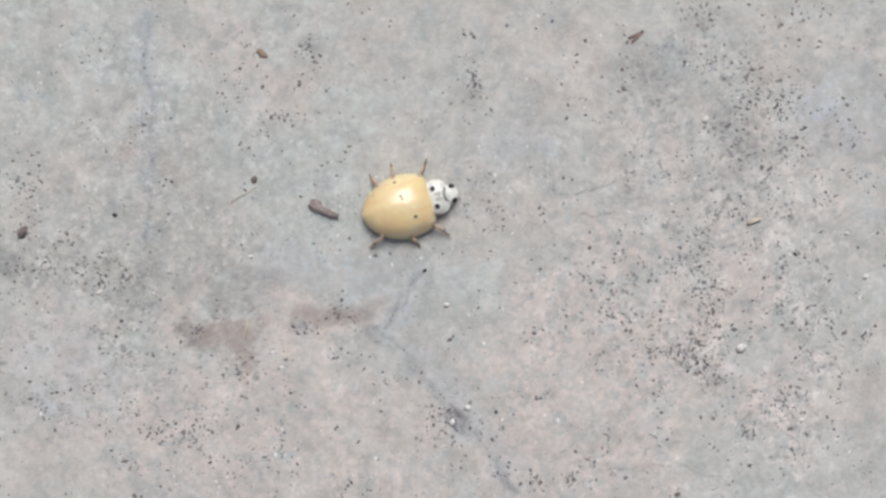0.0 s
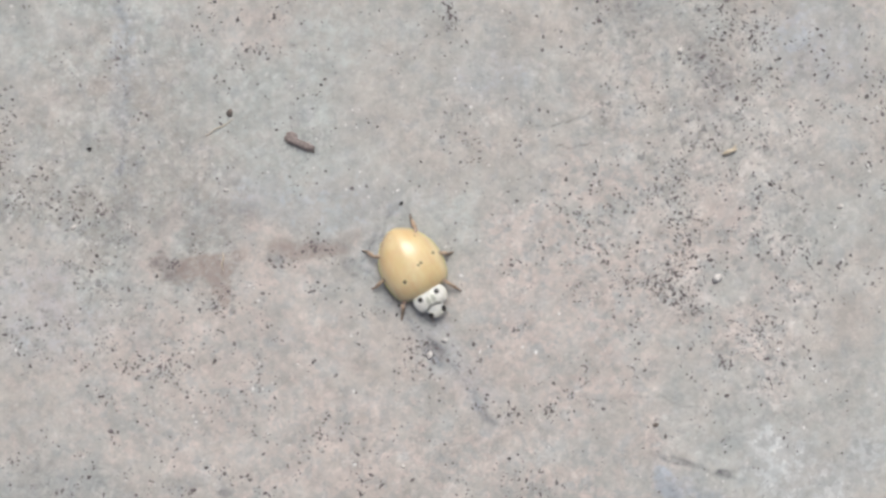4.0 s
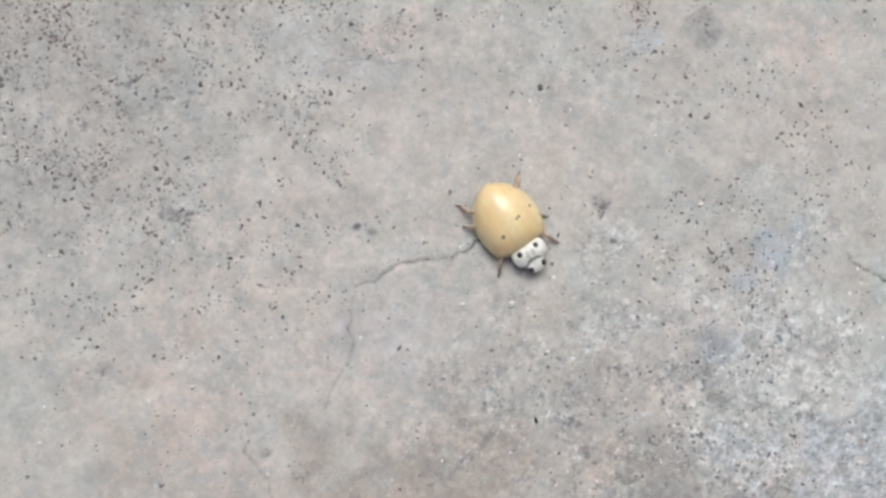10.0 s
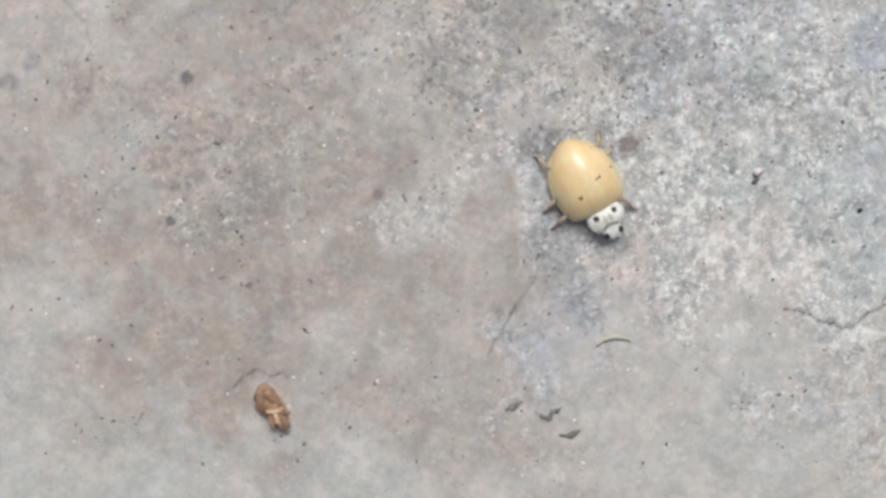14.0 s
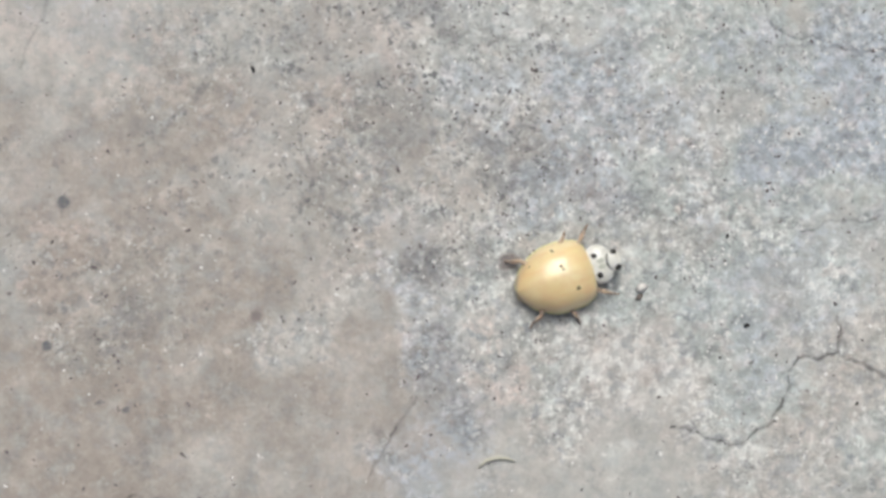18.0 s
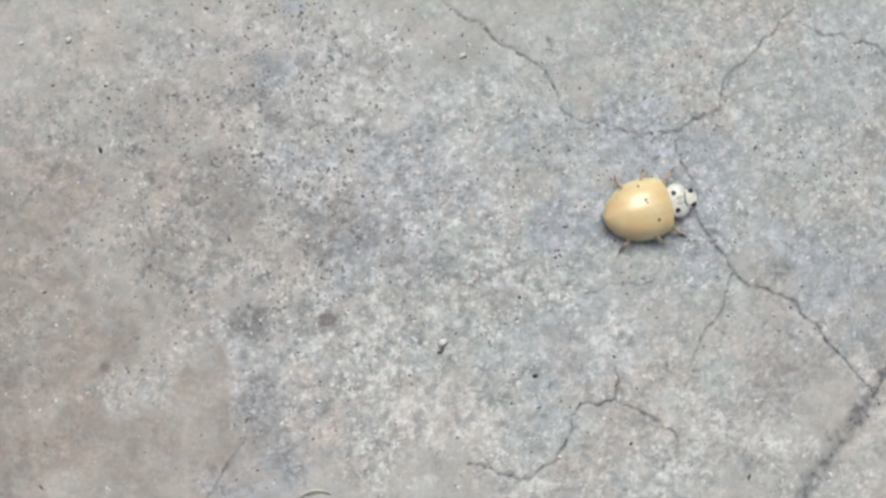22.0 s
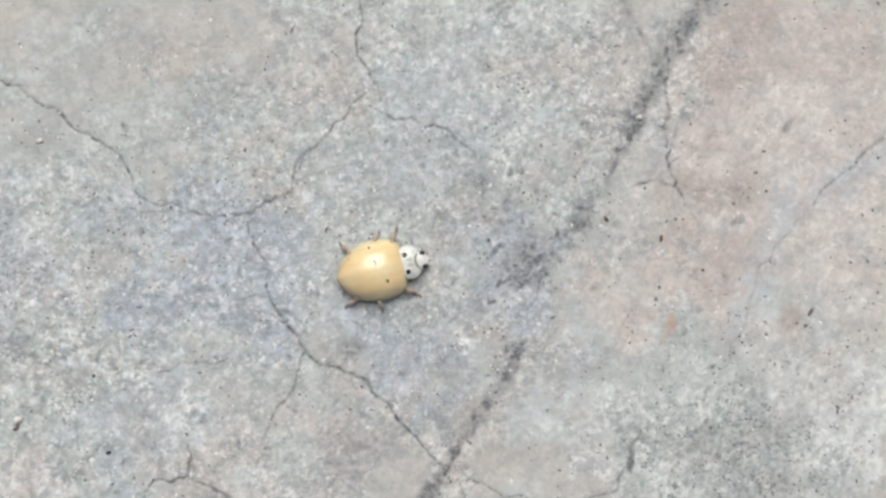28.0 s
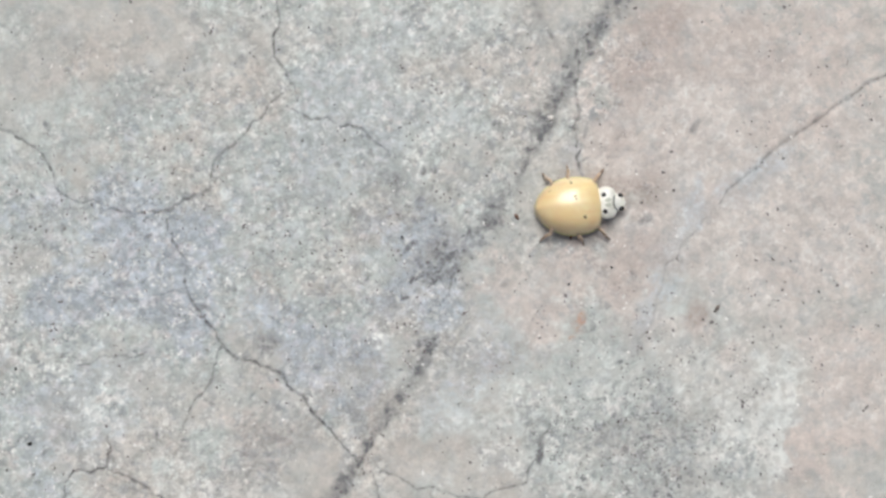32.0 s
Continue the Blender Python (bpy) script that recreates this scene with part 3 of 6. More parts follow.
for kind, amount, x, y, rx, ry, turn, ragged, firm in (
    ("dark", 0.36, 12.2, -27.4, 0.98, 1.17, 0, 0.80, 2.0),
    ("blue", 0.70, 15.0, -23.8, 1.30, 2.28, -20, 0.90, 1.6),
    ("dark", 0.42, 15.5, -23.0, 0.85, 1.11, -20, 1.00, 2.0),
    ("dark", 0.38, 14.1, -25.0, 0.78, 0.72, 0, 1.00, 2.0),
    ("brown", 0.42, 8.1, -25.5, 1.11, 1.17, 0, 1.00, 1.8),
    ("brown", 0.36, 11.3, -24.3, 0.91, 1.24, 0, 1.00, 1.8),
    ("pink", 0.70, 17.1, -29.0, 2.93, 2.28, 0, 0.80, 1.2),
    ("pink", 0.60, -5.2, -26.7, 2.28, 1.63, 0, 0.80, 1.2),
    ("blue", 0.50, 8.2, -28.3, 1.30, 1.30, 0, 0.90, 1.3),
    ("dark", 0.30, -27.4, -27.9, 1.95, 1.95, 0, 1.00, 1.3),
    ("dark", 0.20, -24.4, -23.8, 2.28, 1.95, 0, 1.00, 1.2),
):
    stain(kind, amount, x, y, rx, ry, turn, ragged, 0.0, firm)
for kind, amount, x, y, rx, ry, turn, ragged, firm in (
    ("dark", 0.66, 0.1, -61.6, 0.32, 0.27, 20, 0.70, 3.0),
    ("brown", 0.42, 0.1, -61.6, 0.36, 0.30, 20, 0.70, 2.4),
    ("brown", 0.36, 13.1, -60.3, 0.60, 0.50, 0, 0.80, 2.4),
    ("dark", 0.70, 13.1, -60.3, 0.53, 0.43, 0, 0.80, 3.0),
    ("dark", 0.75, -7.0, -65.5, 0.17, 0.17, 0, 0.50, 3.0),
    ("dark", 0.45, 8.9, -59.4, 1.39, 1.52, 0, 1.00, 1.5),
    ("dark", 0.22, 7.8, -53.4, 0.53, 1.32, 10, 1.00, 1.8),
    ("dark", 0.30, 11.9, -48.0, 1.32, 1.32, 0, 1.00, 1.4),
    ("dark", 0.28, 10.3, -44.9, 1.12, 1.65, 0, 1.00, 1.4),
    ("blue", 0.50, 9.9, -68.0, 1.72, 3.13, -8, 1.00, 1.3),
    ("blue", 0.50, 7.4, -65.1, 1.45, 1.65, 0, 1.00, 1.3),
):
    stain(kind, amount, x, y, rx, ry, turn, ragged, 0.0, firm)
for kind, amount, x, y, rx, ry, turn, ragged, firm in (
    ("blue", 0.60, 19.2, -50.5, 2.31, 1.65, 0, 1.00, 1.3),
    ("dark", 0.30, 9.4, -69.6, 1.32, 1.65, 0, 1.00, 1.5),
    ("dark", 0.22, 7.5, -65.6, 1.12, 0.99, 0, 1.00, 1.5),
    ("tan", 0.60, -2.1, -63.6, 1.81, 4.95, 4, 0.80, 1.2),
    ("tan", 0.50, 0.5, -59.6, 1.65, 2.31, 0, 0.80, 1.2),
    ("tan", 0.40, -5.2, -54.3, 2.31, 5.28, 0, 0.80, 1.1),
    ("light", 0.45, 29.4, -64.0, 1.98, 1.52, 0, 1.00, 1.5),
    ("light", 0.40, 23.9, -70.8, 2.64, 1.98, 0, 1.00, 1.4),
    ("light", 0.35, 5.1, -60.8, 1.12, 1.98, 0, 1.00, 1.3),
    ("light", 0.50, 40.8, -72.5, 0.79, 1.98, -25, 0.90, 1.6),
    ("dark", 0.26, 51.2, -57.1, 1.58, 1.03, 20, 1.00, 1.8),
):
    stain(kind, amount, x, y, rx, ry, turn, ragged, 0.0, firm)
for kind, amount, x, y, rx, ry, turn, ragged, firm in (
    ("dark", 0.26, 53.4, -55.8, 1.38, 0.89, 50, 1.00, 1.8),
    ("dark", 0.45, 55.2, -54.3, 0.76, 1.03, 30, 1.00, 1.8),
    ("dark", 0.30, 39.8, -61.1, 1.17, 0.83, 0, 1.00, 1.6),
    ("brown", 0.60, 66.9, -61.8, 0.69, 0.58, 0, 0.80, 2.2),
    ("rust", 0.75, 59.6, -61.7, 0.31, 0.76, -8, 1.00, 1.8),
    ("rust", 0.50, 59.1, -62.6, 0.34, 0.28, 0, 1.00, 1.8),
    ("dark", 0.26, 63.8, -68.6, 2.06, 2.06, 0, 1.00, 1.4),
    ("dark", 0.22, 66.0, -70.9, 2.06, 1.72, 0, 1.00, 1.4),
    ("light", 0.60, 69.0, -68.9, 1.72, 3.10, 10, 0.80, 1.5),
    ("light", 0.40, 60.7, -65.8, 3.10, 1.72, 0, 1.00, 1.3),
    ("blue", 0.60, 67.9, -55.6, 2.06, 1.38, 35, 0.90, 1.3),
):
    stain(kind, amount, x, y, rx, ry, turn, ragged, 0.0, firm)
for kind, amount, x, y, rx, ry, turn, ragged, firm in (
    ("blue", 0.50, 60.6, -51.9, 1.03, 1.38, 0, 0.90, 1.3),
    ("blue", 0.50, 63.7, -61.3, 0.76, 2.75, -25, 0.90, 1.4),
    ("pink", 0.80, 66.1, -50.1, 3.78, 3.78, 0, 0.60, 1.2),
    ("pink", 0.60, 57.8, -58.5, 3.78, 2.06, 30, 0.70, 1.2),
    ("brown", 0.30, 63.6, -53.3, 2.06, 1.72, 0, 1.00, 1.4),
):
    stain(kind, amount, x, y, rx, ry, turn, ragged, 0.0, firm)
band("blue", 0.45, 0.5, (-0.7, -1.1), (-1.6, -2.2), (-2.5, -3.5), (-3.1, -4.4), seed=5)
band("dark", 0.28, 0.24, (-0.7, -1.1), (-1.6, -2.2), (-2.5, -3.5), (-3.1, -4.4), seed=5)
band("blue", 0.5, 0.5, (-3.1, -4.4), (-1.8, -5.6), (-0.7, -7.2), (0.5, -8.9), (2.4, -10.5), (3.5, -11.9), (4.6, -13.7), seed=5)
band("dark", 0.38, 0.24, (-3.1, -4.4), (-1.8, -5.6), (-0.7, -7.2), (0.5, -8.9), (2.4, -10.5), (3.5, -11.9), (4.6, -13.7), seed=5)

for kind, amount, x, y, rx, ry, turn, ragged, firm in (
    ("blue", 0.50, 7.9, -62.7, 1.47, 3.22, -8, 1.00, 1.3),
    ("blue", 0.75, 17.7, -52.2, 4.40, 1.76, -10, 1.00, 1.2),
    ("blue", 0.60, 15.2, -57.1, 2.35, 1.76, 0, 1.00, 1.2),
    ("light", 0.25, 7.1, -46.7, 2.35, 2.35, 0, 1.00, 1.3),
    ("light", 0.28, 13.1, -50.1, 2.05, 2.05, 0, 1.00, 1.3),
    ("light", 0.45, 15.4, -61.9, 3.52, 2.64, 0, 1.00, 1.2),
    ("pink", 0.70, -17.8, -46.9, 5.86, 4.69, 0, 0.60, 1.0),
    ("pink", 0.60, -5.3, -42.8, 3.22, 2.35, 0, 0.60, 1.0),
    ("pink", 0.50, -9.9, -56.8, 3.81, 3.52, 0, 0.80, 1.0),
    ("dark", 0.30, 12.8, -60.5, 0.88, 0.70, 0, 1.00, 1.6),
    ("pink", 0.50, 5.7, -52.2, 1.76, 2.64, 0, 0.80, 1.2),
):
    stain(kind, amount, x, y, rx, ry, turn, ragged, 0.0, firm)
for kind, amount, x, y, rx, ry, turn, ragged, firm in (
    ("brown", 0.60, -12.2, -4.5, 1.95, 0.75, -3, 0.80, 2.4),
    ("brown", 0.58, -11.2, -5.5, 1.05, 0.95, -20, 0.80, 2.4),
    ("brown", 0.60, -10.9, -6.4, 0.45, 0.70, -10, 0.80, 2.4),
    ("dark", 0.22, -11.8, -4.9, 1.80, 1.00, 0, 1.00, 1.8),
    ("brown", 0.50, -6.0, -3.8, 2.60, 0.62, 5, 0.90, 2.2),
    ("dark", 0.26, -5.6, -3.7, 2.40, 0.60, 5, 1.00, 2.0),
    ("brown", 0.35, -13.7, -4.6, 1.23, 0.78, 0, 0.90, 2.0),
    ("dark", 0.40, -13.8, -4.6, 1.10, 0.65, 0, 0.90, 2.0),
    ("brown", 0.20, -5.2, -3.5, 2.14, 0.71, 6, 1.00, 2.0),
    ("dark", 0.60, -10.6, -61.7, 0.32, 0.30, 0, 0.60, 3.0),
    ("dark", 0.62, -8.9, -54.4, 0.23, 0.21, 0, 0.60, 3.0),
    ("dark", 0.35, -9.1, -55.1, 0.11, 0.37, -10, 0.60, 2.5),
    ("dark", 0.70, -7.1, -65.5, 0.20, 0.14, 0, 0.60, 3.0),
    ("dark", 0.60, -8.3, -65.0, 0.23, 0.12, 0, 0.60, 3.0),
    ("dark", 0.35, -16.6, -52.9, 0.65, 0.65, 0, 0.90, 1.6),
    ("blue", 0.60, -16.6, -52.9, 0.77, 0.77, 0, 0.90, 1.6),
    ("dark", 0.32, -18.0, -53.8, 0.59, 0.47, 0, 0.90, 1.6),
):
    stain(kind, amount, x, y, rx, ry, turn, ragged, 0.0, firm)
for kind, amount, x, y, rx, ry, turn, ragged, firm in (
    ("dark", 0.30, -18.8, -57.7, 0.47, 0.41, 0, 0.90, 1.6),
    ("dark", 0.55, 5.5, -37.5, 0.27, 0.71, 0, 1.00, 2.0),
    ("blue", 0.80, 10.6, -44.6, 1.77, 1.83, 0, 1.00, 1.4),
    ("blue", 0.75, 14.9, -40.1, 2.13, 1.83, 0, 1.00, 1.4),
    ("light", 0.30, 18.8, -48.5, 1.77, 1.48, 0, 1.00, 1.4),
    ("dark", 0.75, -23.7, -55.4, 0.41, 0.24, -30, 0.90, 2.6),
    ("dark", 0.75, -23.0, -55.8, 0.35, 0.18, -35, 0.90, 2.6),
    ("dark", 0.75, -24.0, -56.2, 0.35, 0.24, 20, 0.90, 2.6),
    ("dark", 0.70, -23.5, -55.9, 0.21, 0.47, 10, 0.90, 2.6),
    ("dark", 0.70, -23.0, -56.9, 0.30, 0.18, 20, 0.90, 2.6),
    ("brown", 0.45, -23.5, -56.1, 0.95, 1.06, 0, 1.00, 1.8),
):
    stain(kind, amount, x, y, rx, ry, turn, ragged, 0.0, firm)
for kind, amount, x, y, rx, ry, turn, ragged, firm in (
    ("tan", 0.22, -0.9, -51.0, 5.50, 3.47, 0, 0.80, 1.0),
    ("tan", 0.20, -2.5, -48.4, 3.96, 4.29, 0, 0.80, 1.0),
    ("dark", 0.12, 6.2, -46.7, 2.31, 1.32, 0, 1.00, 1.4),
    ("dark", 0.10, -4.3, -47.2, 1.98, 2.31, 0, 1.00, 1.3),
    ("tan", 0.30, -16.2, 1.0, 8.43, 5.18, 0, 0.60, 1.0),
    ("light", 0.50, 24.9, -54.2, 0.98, 0.98, 0, 1.00, 1.6),
    ("blue", 0.80, 28.6, -55.6, 3.47, 2.61, 0, 0.90, 1.2),
    ("blue", 0.60, 12.9, -50.5, 2.03, 1.45, 0, 1.00, 1.4),
    ("dark", 0.34, 13.2, -54.7, 2.61, 1.45, 0, 1.00, 1.4),
    ("pink", 0.60, 12.6, -52.5, 1.74, 2.03, 0, 1.00, 1.3),
):
    stain(kind, amount, x, y, rx, ry, turn, ragged, 0.0, firm)
for kind, amount, x, y, rx, ry, turn, ragged, firm in (
    ("blue", 0.85, 14.3, -17.2, 0.84, 1.62, 18, 0.90, 1.7),
    ("blue", 0.85, 15.8, -19.3, 1.36, 0.91, 0, 0.90, 1.7),
    ("dark", 0.40, 15.8, -19.6, 1.23, 0.49, -12, 0.90, 1.7),
    ("dark", 0.30, 14.7, -17.8, 0.45, 0.91, 15, 0.90, 1.7),
    ("dark", 0.38, 19.9, -19.4, 0.58, 0.91, 0, 0.90, 1.7),
    ("blue", 0.60, 19.9, -19.4, 0.84, 1.17, 0, 0.90, 1.7),
    ("blue", 0.70, 15.9, -21.4, 0.78, 1.49, 0, 0.90, 1.7),
    ("dark", 0.22, 16.1, -21.1, 0.45, 0.84, 0, 0.90, 1.7),
    ("dark", 0.25, 18.9, -20.7, 0.84, 0.39, 0, 0.90, 1.7),
    ("dark", 0.60, 17.8, -16.6, 0.55, 0.23, -14, 0.80, 2.4),
    ("dark", 0.30, 15.7, -16.0, 1.49, 0.19, -18, 0.80, 2.0),
):
    stain(kind, amount, x, y, rx, ry, turn, ragged, 0.0, firm)
for kind, amount, x, y, rx, ry, turn, ragged, firm in (
    ("blue", 0.62, 15.3, -19.0, 1.94, 3.08, 25, 1.00, 1.2),
    ("dark", 0.22, 15.5, -19.2, 1.62, 1.94, 25, 1.00, 1.3),
    ("blue", 0.40, 19.2, -20.2, 1.94, 1.62, 0, 1.00, 1.2),
    # two wide tan patches, also painting in the left-hand shade
    ("tan", 0.58, -1.8, -64.0, 8.96, 8.8, 0, 1.00, 1.0),
    ("tan", 0.25, -5.8, -69.2, 6.47, 5.98, 0, 0.40, 1.0),
    ("coarse", 0.90, 9.9, -68.0, 1.98, 3.63, -8, 0.80, 1.2),
    ("coarse", 0.90, 7.4, -65.1, 1.98, 2.31, 0, 0.80, 1.2),
    ("pepper", 0.70, 8.7, -67.2, 2.97, 4.29, 0, 0.80, 1.2),
    ("dark", 0.25, 8.6, -67.5, 1.98, 3.30, -8, 1.00, 1.2),
    ("coarse", 0.80, 7.9, -62.7, 1.76, 3.22, 0, 0.80, 1.2),
):
    stain(kind, amount, x, y, rx, ry, turn, ragged, 0.0, firm)


def flecks(kind, seed, many, x, y, rx, ry, turn, least, most, small=0.10, large=0.30):
    """A swarm of little crooked marks, thickest in the middle."""
    rng = random.Random(seed)
    c, q = math.cos(radians(turn)), math.sin(radians(turn))
    for _ in range(many):
        u, v = rng.gauss(0, 0.5) * rx, rng.gauss(0, 0.5) * ry
        r = small + (large - small) * rng.random() ** 2
        stain(kind, rng.uniform(least, most), x + u * c - v * q, y + u * q + v * c, r * rng.uniform(1.0, 2.4), r * rng.uniform(0.5, 1.0), rng.uniform(0, 180), 1.0, 0.0, 1.9)


stain("light", 0.5, 18.0, -45.0, 3.6, 3.6, 0, 1.0, 0.0, 1.2)
stain("light", 0.4, 16.0, -48.5, 2.6, 2.2, 0, 1.0, 0.0, 1.2)
stain("blue", 0.7, 50.5, -57.5, 4.5, 3.4, 40, 0.9, 0.0, 1.2)
stain("dark", 0.24, 51.6, -56.6, 3.2, 1.5, 42, 1.0, 0.0, 1.3)
stain("dark", 0.36, 51.4, -57.2, 1.3, 0.8, 30, 1.0, 0.0, 1.6)
flecks("dark", 11, 90, 51.6, -56.8, 2.4, 1.2, 38, 0.3, 0.65)
flecks("dark", 12, 60, 54.4, -54.9, 2.6, 0.8, 48, 0.25, 0.55)
flecks("dark", 13, 60, 50.2, -53.4, 3.4, 2.6, 20, 0.2, 0.45)
# the crooked marks that the worn skin is full of
for seed, many, x, y, rx, ry in ((21, 120, 46, -57, 9, 8), (22, 110, 34, -55, 9, 8), (23, 100, 22, -57, 8, 8), (24, 110, 12, -52, 7, 8), (25, 60, 56, -46, 6, 6), (26, 70, 62, -66, 7, 6), (27, 70, 36, -66, 9, 5), (28, 50, 63, -53, 6, 6), (29, 60, 4, -50, 6, 5)):
    flecks("dark", seed, many, x, y, rx, ry, 0, 0.15, 0.42, 0.10, 0.26)
    flecks("light", seed + 40, many // 2, x, y, rx, ry, 0, 0.3, 0.8, 0.10, 0.24)
band("blue", 0.5, 0.4, (-16.5, 13.6), (-16.9, 10.3), (-16.5, 6.8), (-16.6, 3.8), (-16.8, 0.9), seed=8)
band("dark", 0.3, 0.16, (-16.5, 13.6), (-16.9, 10.3), (-16.5, 6.8), (-16.6, 3.8), (-16.8, 0.9), seed=8)

# the scored joint, worn and choked with dirt, in two lengths
crack(1, 0.95, 0.18, (66.5, -39.0), (64.5, -41.9), (62.7, -43.8), (61.3, -45.4), (60.2, -47.4), (59.1, -48.8), (57.8, -50.9), (57.2, -51.8), dirt_shade=0.10, rough=0.05, grime=0.54, patchy=0.6, lip=1.3, flat=4)
crack(2, 0.6, 0.10, (57.2, -51.8), (56.4, -52.7), (55.2, -54.1), (54.0, -55.3), (52.3, -57.6), dirt_shade=0.12, rough=0.08, grime=0.4, patchy=0.9, lip=1.5)
crack(3, 0.14, 0.10, (52.3, -57.6), (51.7, -58.9), (50.6, -59.7), dirt_shade=0.5, rough=0.12)
crack(4, 0.68, 0.15, (50.8, -61.4), (49.4, -63.4), (47.8, -65.3), (46.0, -67.2), (45.2, -68.5), dirt_shade=0.14, rough=0.06, grime=0.52, patchy=0.8, lip=1.3, flat=4)
crack(5, 0.8, 0.18, (45.2, -68.5), (43.9, -70.2), (41.6, -72.4), (40.0, -74.4), (37, -78.5), dirt_shade=0.16, rough=0.06, grime=0.54, taper=False, patchy=0.8, lip=1.3, flat=4)
# the fissures
crack(10, 0.13, 0.16, (34.9, -52.2), (35.1, -53.5), (35.8, -54.8), (35.7, -56.8), (36.5, -58.5), (37.5, -60.3), (39.1, -61.5), (40.4, -62.3), (42.2, -64.2), (43.1, -65.8), (45.0, -68.3), dirt_shade=0.85, grime=0.2)
crack(11, 0.13, 0.12, (19.3, -40.6), (20.2, -41.5), (21.3, -42.2), (22.8, -43.2), (24.4, -44.4), (26.0, -45.8), (27.4, -47.0), (28.0, -48.1), (28.2, -49.4), (29.0, -50.2), dirt_shade=0.75)
crack(12, 0.14, 0.12, (29.0, -50.2), (30.7, -50.6), (31.8, -51.2), (33.6, -51.6), (35.2, -51.7), (36.5, -51.1), (37.7, -50.7), dirt_shade=0.6, taper=False)
crack(13, 0.12, 0.12, (37.7, -50.7), (38.1, -49.3), (39.2, -48.2), (40.8, -46.8), (41.9, -45.9), (43.4, -45.0), dirt_shade=0.65)
crack(14, 0.14, 0.12, (43.4, -37.5), (43.2, -39.5), (43.0, -41.2), (42.7, -42.1), (43.1, -43.5), (43.6, -44.7), (43.8, -45.8), dirt_shade=0.75)
crack(15, 0.13, 0.12, (43.1, -46.0), (44.2, -46.8), (45.9, -47.3), (47.6, -47.9), (48.3, -48.8), (49.1, -49.5), dirt_shade=0.75)
crack(16, 0.12, 0.10, (37.5, -60.4), (36.8, -61.8), (36.2, -62.9), (35.0, -64.2), (34.3, -65.3), dirt_shade=0.65)
crack(17, 0.10, 0.08, (28.5, -60.6), (29.9, -60.2), (32.7, -60.3), dirt_shade=0.5)
crack(18, 0.13, 0.14, (20.4, -69.8), (22.5, -70.7), (23.3, -71.1), (25.4, -70.4), (26.2, -69.5), (26.9, -67.7), (27.5, -67.1), (29.5, -67.1), (31.5, -68.3), (33.0, -70.0), dirt_shade=0.8)
crack(19, 0.14, 0.12, (29.5, -67.1), (29.7, -66.3), (29.8, -65.2), dirt_shade=0.75)
crack(20, 0.11, 0.10, (45.7, -69.2), (47.4, -69.7), (49.0, -70.6), (51.0, -71.4), (53.6, -71.2), (55.3, -71.0), (56.5, -69.3), (57.2, -67.5), dirt_shade=0.65)
crack(21, 0.11, 0.10, (45.9, -69.4), (46.1, -71.0), (45.9, -72.3), dirt_shade=0.6)
crack(22, 0.11, 0.10, (49.3, -71.0), (49.1, -73.0), (48.8, -75.1), dirt_shade=0.5)
crack(23, 0.20, 0.10, (69.3, -55.1), (70.7, -53.8), (73.1, -52.1), (75.3, -51.0), (77.3, -49.8), (79.2, -48.7), (83.5, -46.5), dirt_shade=0.48, rough=0.08)
crack(24, 0.12, 0.06, (69.3, -55.1), (67.1, -57.0), (64.6, -60.9), (63.3, -62.9), (62.1, -64.9), dirt_shade=0.3, rough=0.1)
crack(25, 0.17, 0.08, (61.0, -50.8), (60.8, -52.0), (61.0, -53.0), (61.5, -53.9), dirt_shade=0.75)
crack(26, 0.14, 0.06, (58.5, -52.7), (59.9, -52.5), (60.9, -53.0), dirt_shade=0.8)
crack(27, 0.13, 0.06, (61.6, -45.3), (61.2, -48.1), (60.8, -50.6), dirt_shade=0.6)
crack(28, 0.15, 0.06, (-8.4, -41.0), (-7.1, -40.7), (-5.7, -39.8), (-4.4, -39.7), (-3.0, -39.8), (-1.9, -39.2), (-0.4, -38.5), (0.0, -37.8), dirt_shade=0.55)
crack(29, 0.10, 0.04, (-8.4, -41.3), (-8.7, -42.9), (-8.8, -44.5), (-9.7, -46.1), (-10.4, -47.6), dirt_shade=0.32)
crack(30, 0.10, 0.06, (-15.1, -49.5), (-14.8, -50.1), (-14.4, -50.6), dirt_shade=0.35)
crack(31, 0.14, 0.07, (7.6, -66.7), (6.5, -67.9), (5.6, -69.2), (4.7, -70.4), dirt_shade=0.45, rough=0.08)
crack(32, 0.15, 0.10, (-8.82, -70.78), (-8.32, -70.53), (-7.74, -70.08), (-7.13, -69.76), (-6.50, -70.23), (-5.83, -70.06), (-5.49, -70.29), dirt_shade=0.55, rough=0.06)
crack(33, 0.08, 0.05, (6.9, 3.4), (8.7, 3.7), (10.3, 4.2), dirt_shade=0.45)
crack(34, 0.08, 0.05, (8.4, 2.3), (9.4, 2.2), (10.3, 2.4), dirt_shade=0.55)
crack(35, 0.08, 0.05, (15.2, 1.3), (16.2, 2.2), (16.8, 3.2), dirt_shade=0.5)
crack(36, 0.07, 0.03, (-0.7, -1.1), (-1.6, -2.2), (-2.5, -3.5), (-3.1, -4.4), (-1.8, -5.6), (-0.7, -7.2), (0.5, -8.9), (2.4, -10.5), (3.5, -11.9), (4.6, -13.7), dirt_shade=0.22, grime=0.2, patchy=1.2, rough=0.12)
crack(37, 0.08, 0.05, (10.5, -12.4), (12.5, -12.1), (14.4, -12.2), (16.4, -12.8), dirt_shade=0.3)
